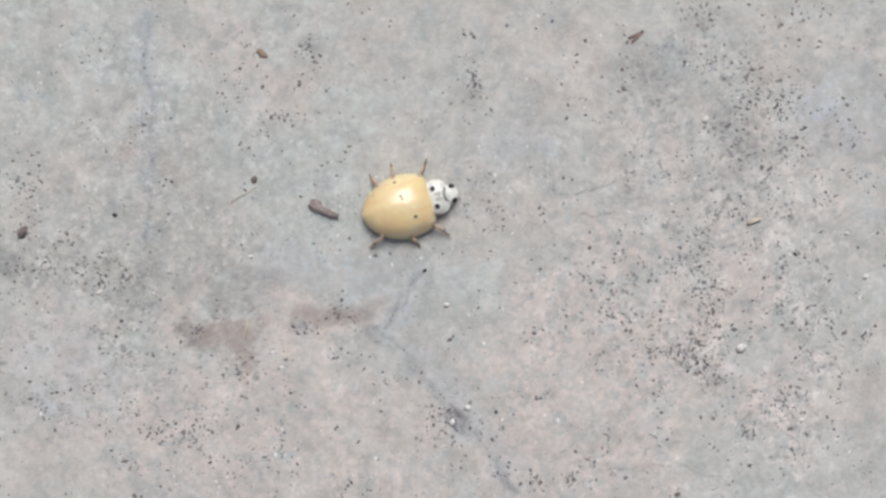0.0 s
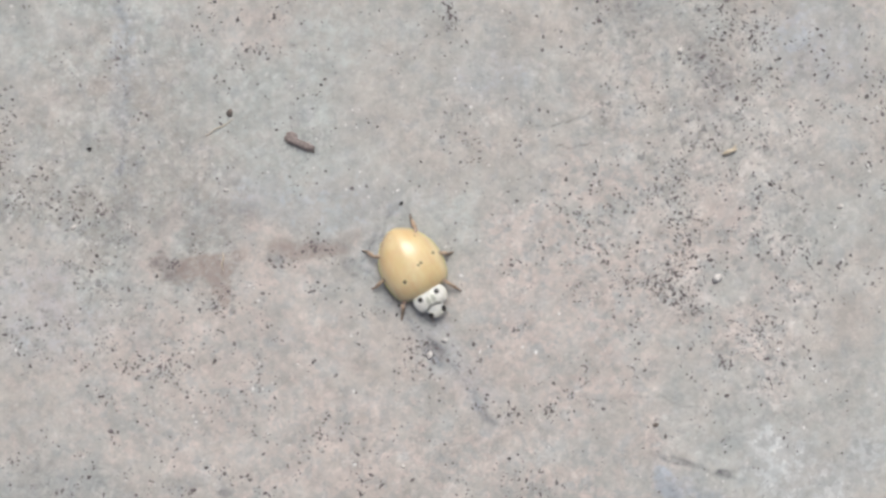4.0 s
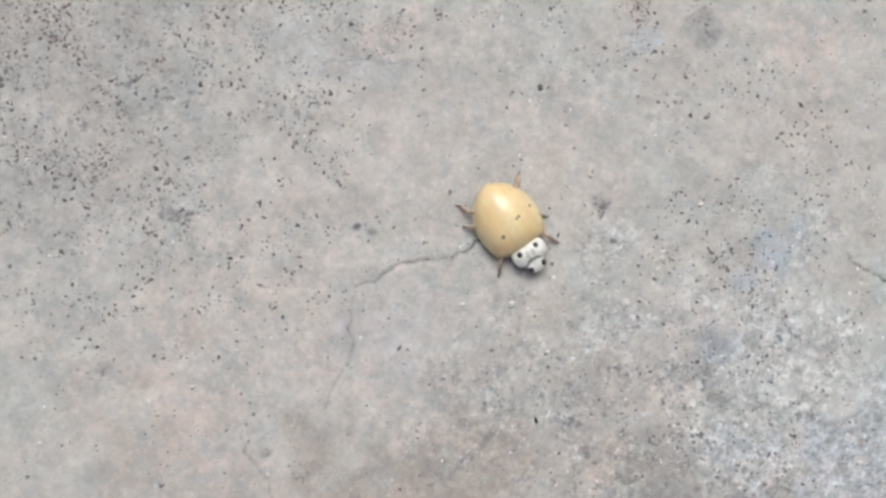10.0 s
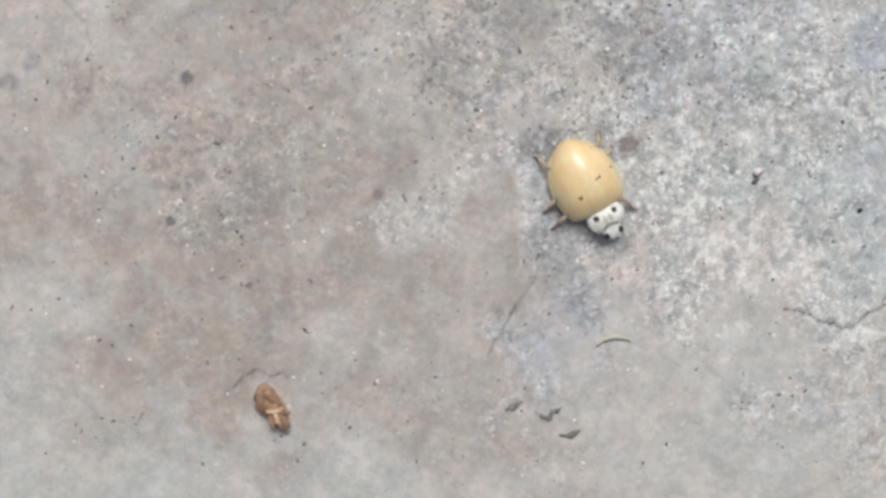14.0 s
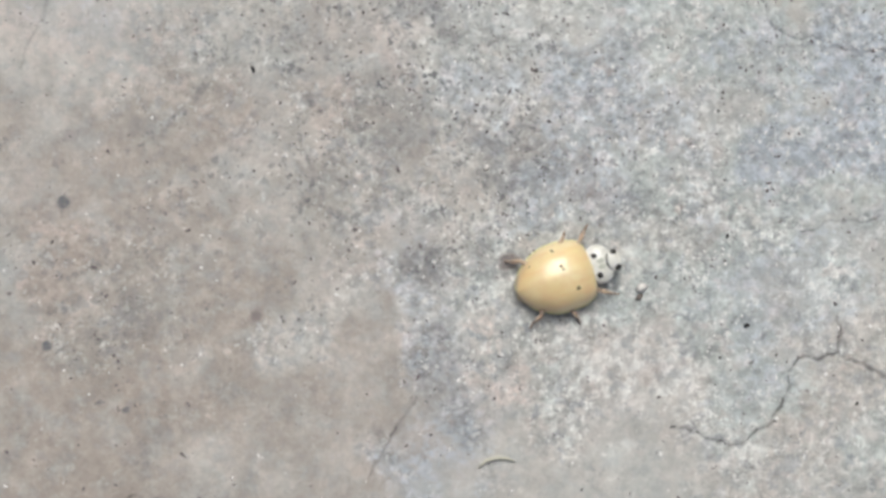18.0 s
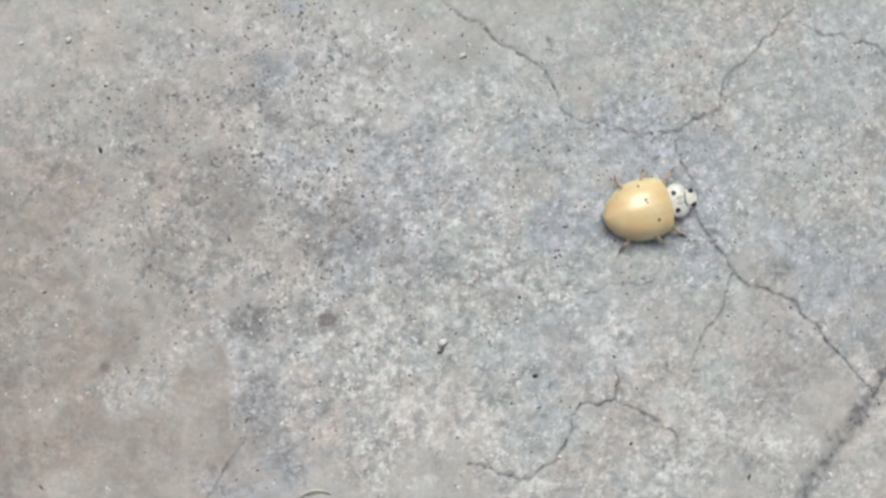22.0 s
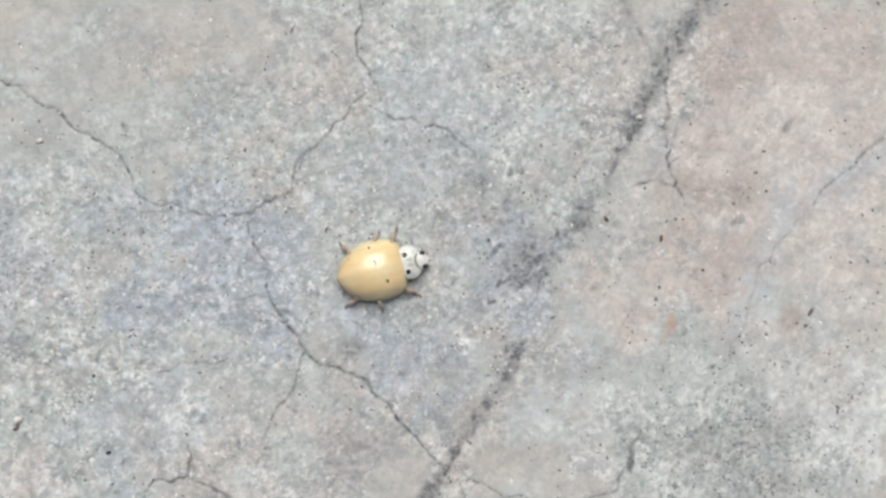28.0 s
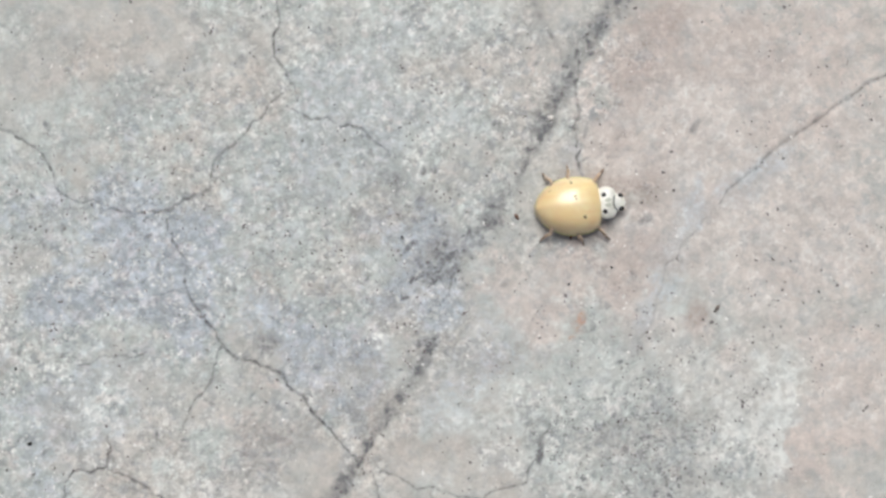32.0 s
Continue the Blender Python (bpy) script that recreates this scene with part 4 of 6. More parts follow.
crack(38, 0.22, 0.06, (13.1, -15.2), (15.3, -15.8), (18.4, -16.9), dirt_shade=0.2, rough=0.08)
crack(39, 0.10, 0.05, (18.8, -22.6), (20.2, -21.5), (22.5, -20.9), (25.8, -20.5), dirt_shade=0.5)
crack(40, 0.08, 0.05, (35.3, -56.8), (34.5, -56.7), (33.6, -56.8), dirt_shade=0.4)
crack(41, 0.09, 0.05, (-9.5, -28.5), (-7.8, -28.3), (-5.9, -28.7), (-3.6, -28.8), dirt_shade=0.3)
crack(42, 0.16, 0.04, (58.6, -38.5), (59.0, -40.5), (59.4, -42.1), (60.1, -43.7), (60.5, -45.1), dirt_shade=0.25, grime=0.3, rough=0.1)
crack(43, 0.10, 0.05, (-15.1, -49.0), (-14.9, -49.9), (-14.4, -50.5), (-13.7, -51.7), (-13.6, -53.0), (-13.7, -54.1), (-14.0, -55.4), dirt_shade=0.34)
crack(44, 0.10, 0.05, (24.1, -71.9), (24.5, -72.6), (24.4, -73.3), (24.6, -74.0), dirt_shade=0.50)


def graded(values, far):
    """The fine lines of the grid, and past them ever wider ones out to the horizon."""
    lo, hi, step = [], [], STEP
    a, b = values[0], values[-1]
    while b - values[-1] < far:
        step *= 1.6
        a, b = a - step, b + step
        lo.append(a), hi.append(b)
    return np.concatenate([lo[::-1], values, hi]), len(lo)


def slab():
    xs, px = graded(fx, 40000.0)
    ys, py = graded(fy, 40000.0)
    X, Y = np.meshgrid(xs, ys)
    Z = np.pad(HEIGHT, ((py, py), (px, px)), mode="edge")
    co = np.stack([X, Y, Z], -1).reshape(-1, 3).astype(np.float32) * MM
    w, h = len(xs), len(ys)
    k = (np.arange(h - 1)[:, None] * w + np.arange(w - 1)[None]).ravel()
    quads = np.stack([k, k + 1, k + w + 1, k + w], -1).astype(np.int32)
    me = bpy.data.meshes.new("floor")
    me.vertices.add(len(co))
    me.vertices.foreach_set("co", co.ravel())
    me.loops.add(quads.size)
    me.loops.foreach_set("vertex_index", quads.ravel())
    me.polygons.add(len(quads))
    me.polygons.foreach_set("loop_start", np.arange(0, quads.size, 4, dtype=np.int32))
    me.update(calc_edges=True)
    me.polygons.foreach_set("use_smooth", np.ones(len(quads), bool))
    for name, field in FIELDS.items():
        edge = {"coarse": 0.3, "pepper": 0.1}.get(name, 0.0)
        layer = me.attributes.new(name, "FLOAT", "POINT")
        layer.data.foreach_set("value", np.pad(field, ((py, py), (px, px)), constant_values=edge).ravel().astype(np.float32))
    me.materials.append(CONCRETE)
    return tagged(new("floor", me), "worn light grey concrete slab with cracks, stains and grit", "floor", kind="structure")


floor = slab()


def lies(x, y):
    """The height of the slab at a place, all in millimetres."""
    i, j = int(round((x - FX0) / STEP)), int(round((y - FY0) / STEP))
    return float(HEIGHT[min(max(j, 0), ny - 1), min(max(i, 0), nx - 1)])


# ---- grit: thousands of loose grains ----
CLUMPS = []


def clumps(*heaps):
    """Heaps of grains: middle, half lengths and count."""
    CLUMPS.extend(heaps)


def grit(name, material, count, density, small, large, sink, seed, label, heaps=()):
    rng = np.random.RandomState(seed)
    n = count * 60
    x, y = FX0 + rng.rand(n) * (FX1 - FX0), FY0 + rng.rand(n) * (FY1 - FY0)
    i, j = ((x - FX0) / STEP).astype(int).clip(0, nx - 1), ((y - FY0) / STEP).astype(int).clip(0, ny - 1)
    keep = np.nonzero(rng.rand(n) < density[j, i])[0][:count]
    x, y = list(x[keep]), list(y[keep])
    for hx, hy, rx, ry, many in heaps:
        many = int(many * (1.7 if hy > -33 and hx < 40 else 0.8 if hy > -43 and hx < 40 else 0.25))
        x.extend(hx + 0.56 * rx * rng.randn(many))
        y.extend(hy + 0.56 * ry * rng.randn(many))
    x, y = np.array(x), np.array(y)
    i, j = ((x - FX0) / STEP).astype(int).clip(0, nx - 1), ((y - FY0) / STEP).astype(int).clip(0, ny - 1)
    z, n = HEIGHT[j, i], len(x)
    base = np.array([(1, 0, 0), (0, 1, 0), (-1, 0, 0), (0, -1, 0), (0, 0, 1), (0, 0, -1)], float)
    size = small + (large - small) * rng.rand(n) ** 2.2
    v = base[None] * (size[:, None, None] * (0.55 + 0.7 * rng.rand(n, 6, 1)))
    v[:, :, 0] *= (0.8 + 1.3 * rng.rand(n) ** 2)[:, None]
    v[:, :, 2] *= 0.75
    v += rng.randn(n, 6, 3) * size[:, None, None] * 0.12
    a = rng.rand(n) * 6.283
    c, s = np.cos(a)[:, None], np.sin(a)[:, None]
    vx, vy = v[:, :, 0] * c - v[:, :, 1] * s, v[:, :, 0] * s + v[:, :, 1] * c
    v = np.stack([vx + x[:, None], vy + y[:, None], v[:, :, 2] + (z + size * sink)[:, None]], -1).reshape(-1, 3) * MM
    tri = np.array([(0, 1, 4), (1, 2, 4), (2, 3, 4), (3, 0, 4), (1, 0, 5), (2, 1, 5), (3, 2, 5), (0, 3, 5)])
    faces = (tri[None] + 6 * np.arange(n)[:, None, None]).reshape(-1, 3)
    me = bpy.data.meshes.new(name)
    me.from_pydata(v.tolist(), [], faces.tolist())
    me.materials.append(material)
    return tagged(new(name, me), label, "grit", kind="stuff")


def zones(base, *spots):
    f = np.full((ny, nx), base, np.float32)
    for amount, x, y, rx, ry, turn in spots:
        c, q = math.cos(radians(turn)), math.sin(radians(turn))
        dx, dy = GX - x + 1.2 * WARP_X, GY - y + 1.2 * WARP_Y
        f += amount * np.exp(-(((dx * c + dy * q) / rx) ** 2) - (((dy * c - dx * q) / ry) ** 2))
    return (f * np.clip(0.30 + 2.2 * BREAK + 1.3 * WARP_Y, 0.02, 2.4)).clip(0, 1)


clumps((2.1, 10.2, 0.49, 1.14, 35), (2.6, 9.2, 0.81, 0.65, 25), (1.7, 12.6, 0.65, 0.39, 10), (-7.5, 11.8, 0.81, 0.65, 30), (-9.1, 7.9, 0.81, 0.32, 18), (-9.5, 6.8, 0.65, 0.39, 10), (-11.1, 9.4, 0.49, 0.81, 10), (-16.9, 7.4, 0.49, 0.81, 18), (15.2, 13.6, 1.14, 0.81, 35), (16.2, 11.0, 0.97, 0.81, 30), (17.8, 10.0, 1.30, 1.30, 50), (18.9, 9.0, 1.30, 1.14, 50), (17.5, 6.1, 0.65, 1.62, 45), (20.4, 8.4, 0.97, 0.81, 20))
clumps((23.6, 6.8, 1.14, 0.97, 20), (16.5, 6.9, 0.49, 0.81, 12), (2.9, 3.8, 0.97, 0.65, 15), (2.9, 2.5, 1.62, 0.65, 22), (3.2, 1.4, 0.97, 0.32, 12), (19.4, 2.9, 1.30, 0.97, 25), (22.7, 2.9, 0.65, 0.65, 12), (24.0, 4.2, 0.49, 0.49, 10), (-23.2, -0.7, 1.62, 1.30, 45), (-20.2, -0.7, 1.95, 0.81, 35), (-17.9, -1.3, 0.32, 0.49, 10), (-23.7, 4.8, 1.30, 1.30, 30), (-23.7, 3.4, 0.81, 0.81, 15), (-19.5, 11.6, 0.97, 0.97, 14))
clumps((-12.4, -3.6, 0.65, 0.49, 10), (-7.5, -4.3, 1.30, 0.39, 30), (-5.6, -3.6, 1.30, 0.49, 30), (-11.1, -6.5, 1.46, 0.81, 35), (-14.0, -4.6, 0.65, 0.49, 15), (-5.6, -5.9, 0.65, 0.65, 12), (-13.3, -9.5, 1.95, 1.30, 40), (-14.3, -10.6, 1.30, 0.65, 20), (-16.3, -10.1, 0.97, 0.49, 12), (-2.3, -7.3, 0.97, 0.39, 14), (-0.0, -9.5, 0.81, 1.30, 55), (0.9, -9.8, 0.49, 0.65, 20), (2.6, -10.4, 1.30, 0.81, 25), (3.9, -12.4, 0.81, 0.81, 14))
clumps((5.8, -13.0, 0.81, 0.49, 15), (7.7, -13.0, 0.81, 0.39, 14), (9.7, -6.2, 1.30, 0.65, 16), (12.3, -5.6, 1.30, 0.65, 20), (14.6, -5.6, 1.14, 0.97, 40), (15.2, -6.5, 1.30, 0.81, 30), (16.2, -7.3, 0.97, 0.49, 20), (13.3, -7.8, 0.81, 0.32, 10), (18.1, -7.8, 1.30, 0.65, 18), (18.1, -10.4, 0.65, 0.49, 10), (22.0, -3.6, 1.62, 0.97, 35), (19.1, -2.6, 1.95, 1.30, 30), (14.9, -3.9, 0.97, 0.65, 12), (9.4, -1.7, 0.97, 0.65, 12))
clumps((21.7, -6.2, 1.30, 0.97, 18))
clumps((-20.9, -21.9, 0.80, 0.64, 30), (-18.3, -22.0, 0.96, 0.48, 28), (-14.7, -10.3, 1.61, 0.64, 25), (-11.9, -19.7, 0.64, 0.64, 16), (-15.5, -22.0, 0.96, 0.38, 10), (-5.1, -14.3, 0.97, 0.97, 22), (-2.9, -18.9, 1.62, 1.29, 30), (1.6, -19.9, 1.94, 1.30, 30), (5.5, -13.0, 0.39, 0.32, 12), (7.9, -12.9, 0.49, 0.39, 14), (5.9, -16.4, 1.30, 0.97, 30), (7.2, -17.7, 1.63, 0.81, 20), (5.2, -20.0, 1.30, 0.81, 25), (10.4, -19.6, 0.98, 0.98, 16))
clumps((9.4, -22.0, 0.98, 0.81, 16), (11.3, -23.0, 0.98, 0.65, 14), (10.2, -12.6, 0.49, 0.33, 8), (15.8, -20.0, 0.33, 0.20, 10))
clumps((-20.8, -22.0, 1.28, 0.48, 25), (-18.2, -22.1, 0.96, 0.39, 20), (-17.2, -21.3, 0.80, 0.48, 14), (-25.3, -22.8, 0.96, 0.64, 25), (-24.7, -23.7, 0.48, 0.64, 15), (-27.6, -24.0, 0.80, 0.80, 20), (-26.4, -25.7, 1.59, 0.96, 40), (-24.2, -26.1, 0.96, 0.64, 25), (-20.7, -26.9, 0.96, 0.64, 20), (-27.1, -27.9, 1.43, 0.95, 50), (-27.6, -28.9, 0.80, 0.80, 40), (-24.9, -28.6, 1.28, 0.64, 25), (-21.7, -29.4, 0.38, 0.48, 8), (-27.5, -30.1, 0.95, 0.64, 25))
clumps((-15.9, -28.3, 0.48, 0.32, 10), (-18.6, -30.2, 1.28, 0.64, 18), (-14.7, -29.4, 0.97, 0.64, 14), (-11.8, -30.1, 0.65, 0.49, 12), (-10.5, -30.3, 1.30, 0.65, 16), (-14.1, -31.2, 1.61, 0.48, 16), (-20.2, -31.7, 2.56, 0.48, 20), (-13.7, -20.3, 0.65, 0.81, 12), (-11.4, -20.7, 0.65, 0.49, 10), (-14.7, -22.9, 0.81, 0.97, 16), (-4.7, -23.9, 0.65, 0.81, 18), (-4.4, -22.6, 0.49, 0.39, 10), (-0.4, -20.8, 0.82, 0.65, 14), (2.9, -20.3, 1.31, 0.66, 40))
clumps((6.2, -20.7, 1.65, 0.82, 50), (6.6, -20.1, 0.66, 0.40, 25), (2.8, -23.9, 1.15, 0.82, 30), (2.1, -24.6, 0.82, 0.49, 15), (6.4, -23.3, 1.32, 0.49, 20), (8.0, -25.4, 0.83, 0.99, 60), (8.2, -27.0, 0.99, 0.99, 35), (9.1, -21.5, 0.66, 0.66, 14), (11.7, -23.9, 0.66, 0.66, 25), (12.0, -24.9, 0.66, 0.50, 15), (8.2, -28.6, 0.99, 0.66, 22), (-1.5, -24.5, 0.65, 0.49, 10), (-2.9, -26.1, 0.49, 0.49, 14), (10.0, -31.7, 0.83, 0.66, 15))
clumps((10.8, -29.9, 0.66, 0.40, 10), (-25.4, -33.0, 1.12, 0.80, 35), (-22.3, -34.6, 2.56, 0.96, 50), (-20.8, -36.6, 1.92, 1.28, 70), (-22.4, -37.4, 1.28, 0.64, 30), (-19.2, -37.6, 0.96, 0.64, 20), (-17.9, -36.4, 0.96, 0.32, 20), (-25.3, -38.3, 0.80, 0.48, 14), (-27.6, -40.1, 0.95, 0.95, 28), (-26.4, -40.8, 0.96, 0.48, 12), (-23.1, -38.4, 1.28, 0.48, 15), (-20.4, -40.4, 0.80, 0.64, 35), (-20.3, -41.7, 0.80, 0.38, 16), (-18.4, -40.9, 0.96, 0.48, 16))
clumps((-17.4, -41.9, 1.29, 0.48, 12), (-14.7, -38.8, 0.64, 0.48, 22), (-13.0, -36.6, 0.48, 0.65, 10), (-17.4, -33.8, 1.29, 0.64, 18), (-20.5, -39.1, 0.96, 0.64, 16), (5.5, -37.0, 0.66, 0.82, 20), (10.0, -40.5, 1.32, 1.32, 25), (14.0, -40.0, 1.33, 1.00, 45), (14.3, -41.4, 1.00, 0.66, 25), (13.1, -37.1, 1.00, 0.66, 15), (9.8, -43.8, 1.32, 0.99, 35), (11.1, -44.8, 0.99, 0.66, 25), (10.7, -45.8, 0.99, 0.50, 18), (7.8, -46.3, 1.32, 0.82, 20))
clumps((16.7, -38.2, 1.00, 1.00, 14), (16.0, -40.1, 0.83, 0.50, 12), (11.6, -42.2, 0.99, 0.50, 12), (-0.1, -45.0, 1.31, 0.98, 12))
clumps((10.6, -43.9, 1.05, 0.60, 25), (10.8, -44.8, 0.75, 0.60, 20), (10.1, -46.3, 0.60, 0.45, 12), (14.0, -42.1, 1.20, 0.90, 35), (12.1, -47.9, 0.45, 0.30, 8), (13.9, -47.8, 1.20, 0.75, 20), (8.6, -46.8, 1.19, 0.90, 20), (12.8, -49.8, 1.20, 0.60, 16), (13.9, -51.3, 0.90, 0.75, 14), (8.9, -50.1, 1.79, 1.19, 25), (17.4, -53.1, 1.21, 0.60, 16), (-9.7, -57.4, 0.44, 0.87, 12), (2.1, -46.0, 0.89, 0.35, 10))
clumps((-1.0, -45.3, 1.26, 0.78, 25), (1.8, -46.3, 1.57, 0.63, 25), (5.6, -49.2, 0.95, 0.63, 16), (7.6, -48.2, 1.58, 0.79, 25), (8.4, -46.4, 1.27, 0.47, 16), (10.7, -45.7, 0.63, 0.63, 12), (14.1, -49.9, 1.27, 1.27, 35), (8.1, -52.1, 0.95, 0.95, 25), (7.9, -53.3, 0.32, 0.48, 15), (7.9, -54.9, 0.48, 0.32, 14), (5.1, -53.3, 1.26, 0.63, 18), (5.2, -54.9, 1.26, 0.63, 18), (11.2, -52.4, 1.27, 0.95, 22), (13.4, -55.9, 1.27, 0.64, 18))
clumps((14.1, -57.9, 0.80, 0.48, 14), (5.8, -57.9, 0.95, 0.47, 14), (-8.8, -54.3, 0.38, 0.31, 18), (-1.8, -55.4, 0.63, 0.38, 10), (-8.6, -59.0, 1.88, 0.94, 20), (-6.2, -60.0, 0.94, 0.47, 12), (17.2, -53.1, 0.80, 0.26, 10), (20.1, -50.5, 1.92, 0.96, 25), (28.8, -50.4, 1.29, 0.32, 20), (30.7, -50.9, 1.29, 0.39, 18), (28.0, -51.9, 1.93, 0.64, 30), (19.2, -55.3, 0.64, 0.64, 12), (9.1, -59.8, 1.91, 1.59, 30), (9.5, -62.1, 1.27, 0.95, 20))
clumps((7.8, -65.1, 1.27, 1.91, 22), (8.9, -69.8, 1.27, 0.64, 18), (22.2, -63.0, 0.96, 0.96, 22), (20.5, -64.1, 1.28, 0.96, 15), (28.8, -73.8, 0.39, 0.39, 6))
clumps((7.5, -51.8, 1.32, 1.32, 35), (8.4, -53.2, 0.50, 0.50, 15), (10.0, -59.4, 1.99, 1.32, 70), (13.2, -60.3, 0.66, 0.50, 30), (13.8, -58.2, 0.40, 0.27, 8), (14.6, -59.8, 0.50, 0.40, 10), (18.5, -57.8, 1.00, 1.00, 25), (17.4, -53.1, 0.67, 0.33, 14), (15.1, -55.7, 1.66, 1.00, 45), (16.2, -54.8, 1.33, 0.67, 20), (20.1, -52.9, 0.67, 0.50, 14), (11.9, -48.6, 0.33, 0.50, 10), (12.7, -50.3, 0.66, 0.66, 10), (15.4, -50.0, 1.33, 1.00, 20))
clumps((11.3, -62.3, 1.66, 0.66, 25), (8.1, -66.9, 1.32, 0.83, 20), (9.1, -69.1, 1.99, 0.83, 35), (10.3, -64.9, 0.66, 0.50, 10), (27.6, -63.2, 0.61, 0.27, 14), (27.6, -51.7, 1.01, 0.67, 18), (28.5, -50.1, 1.35, 0.40, 18), (31.4, -51.1, 1.35, 0.34, 14), (45.5, -68.5, 0.62, 0.45, 40), (44.5, -69.7, 0.62, 0.62, 40), (43.5, -70.6, 0.48, 0.41, 25), (41.6, -72.4, 0.75, 0.62, 30), (40.8, -73.0, 0.51, 0.34, 20), (47.9, -65.3, 0.31, 0.45, 12))
clumps((48.5, -64.6, 0.27, 0.34, 10), (50.4, -61.9, 0.55, 0.38, 35), (46.5, -67.2, 0.62, 0.62, 25), (52.8, -73.8, 0.52, 0.35, 12))
clumps((62.3, -43.9, 0.59, 0.45, 40), (61.0, -45.7, 0.52, 0.76, 60), (60.2, -47.0, 0.52, 0.62, 35), (59.4, -48.0, 0.48, 0.45, 30), (58.4, -49.4, 0.38, 0.59, 35), (57.9, -50.6, 0.28, 0.52, 14), (63.5, -43.0, 0.52, 0.62, 25), (56.4, -52.8, 0.62, 0.69, 18), (54.6, -54.7, 0.76, 0.48, 25), (51.4, -56.4, 1.03, 0.76, 70), (50.4, -56.0, 1.38, 0.69, 40), (51.7, -57.5, 0.76, 0.45, 40), (49.4, -55.8, 0.86, 0.52, 20), (49.9, -61.8, 0.58, 0.41, 25))
clumps((48.5, -64.0, 0.31, 0.52, 12), (47.9, -65.1, 0.38, 0.52, 14), (46.0, -67.2, 0.48, 0.41, 20), (45.2, -68.5, 0.45, 0.51, 25), (63.6, -70.6, 3.44, 1.38, 90), (64.6, -67.7, 1.72, 1.03, 40), (60.6, -69.9, 1.72, 1.38, 45), (61.1, -67.9, 1.38, 0.69, 20), (54.0, -67.1, 0.69, 0.52, 14), (56.1, -69.4, 0.31, 0.52, 15), (54.7, -63.7, 0.86, 0.34, 10), (68.5, -61.7, 0.31, 0.48, 16), (70.9, -59.0, 1.04, 0.69, 14), (59.5, -52.9, 1.04, 0.69, 12))
clumps((58.6, -54.1, 0.69, 0.52, 10), (61.0, -54.9, 0.69, 0.52, 10), (51.9, -52.7, 1.38, 1.03, 25), (49.9, -51.7, 1.03, 0.69, 16), (53.9, -50.5, 1.38, 0.69, 16), (66.0, -65.1, 1.03, 0.69, 12))
DENSE = zones(0.014, (0.17, 18, 4, 8, 11, 0), (0.15, 15, -5, 10, 6, 0), (0.10, -14, -9, 8, 4, 0), (0.08, -8, 9, 6, 5, 0), (0.12, -20, 0, 6, 8, 0), (0.32, -22, -27, 8, 11, 0), (0.18, -16, -36, 7, 5, 0), (0.14, -8, -22, 9, 7, 0),
              (0.12, 6, -23, 9, 4, 0), (0.08, 14, -32, 8, 8, 0), (0.05, 13, -44, 8, 7, 0), (0.03, 14, -54, 9, 9, 0), (0.03, 32, -52, 11, 7, 0), (0.06, 49, -54, 8, 6, 0), (0.06, 64, -66, 9, 7, 0))
grit("dark_grit", DARK_GRIT, 19000, DENSE, 0.029, 0.125, -0.1, 5, "scattered fine dark grains of sand on the concrete", CLUMPS)
PALE = zones(0.02, (0.05, 10, -2, 20, 10, 0), (0.16, 14, -52, 12, 12, 0), (0.2, 22, -62, 14, 10, 0), (0.12, 38, -58, 14, 12, 0), (0.1, 60, -60, 16, 12, 0))
grit("pale_grit", PALE_GRIT, 2600, PALE, 0.04, 0.12, -0.1, 9, "scattered fine whitish grains of sand on the concrete")


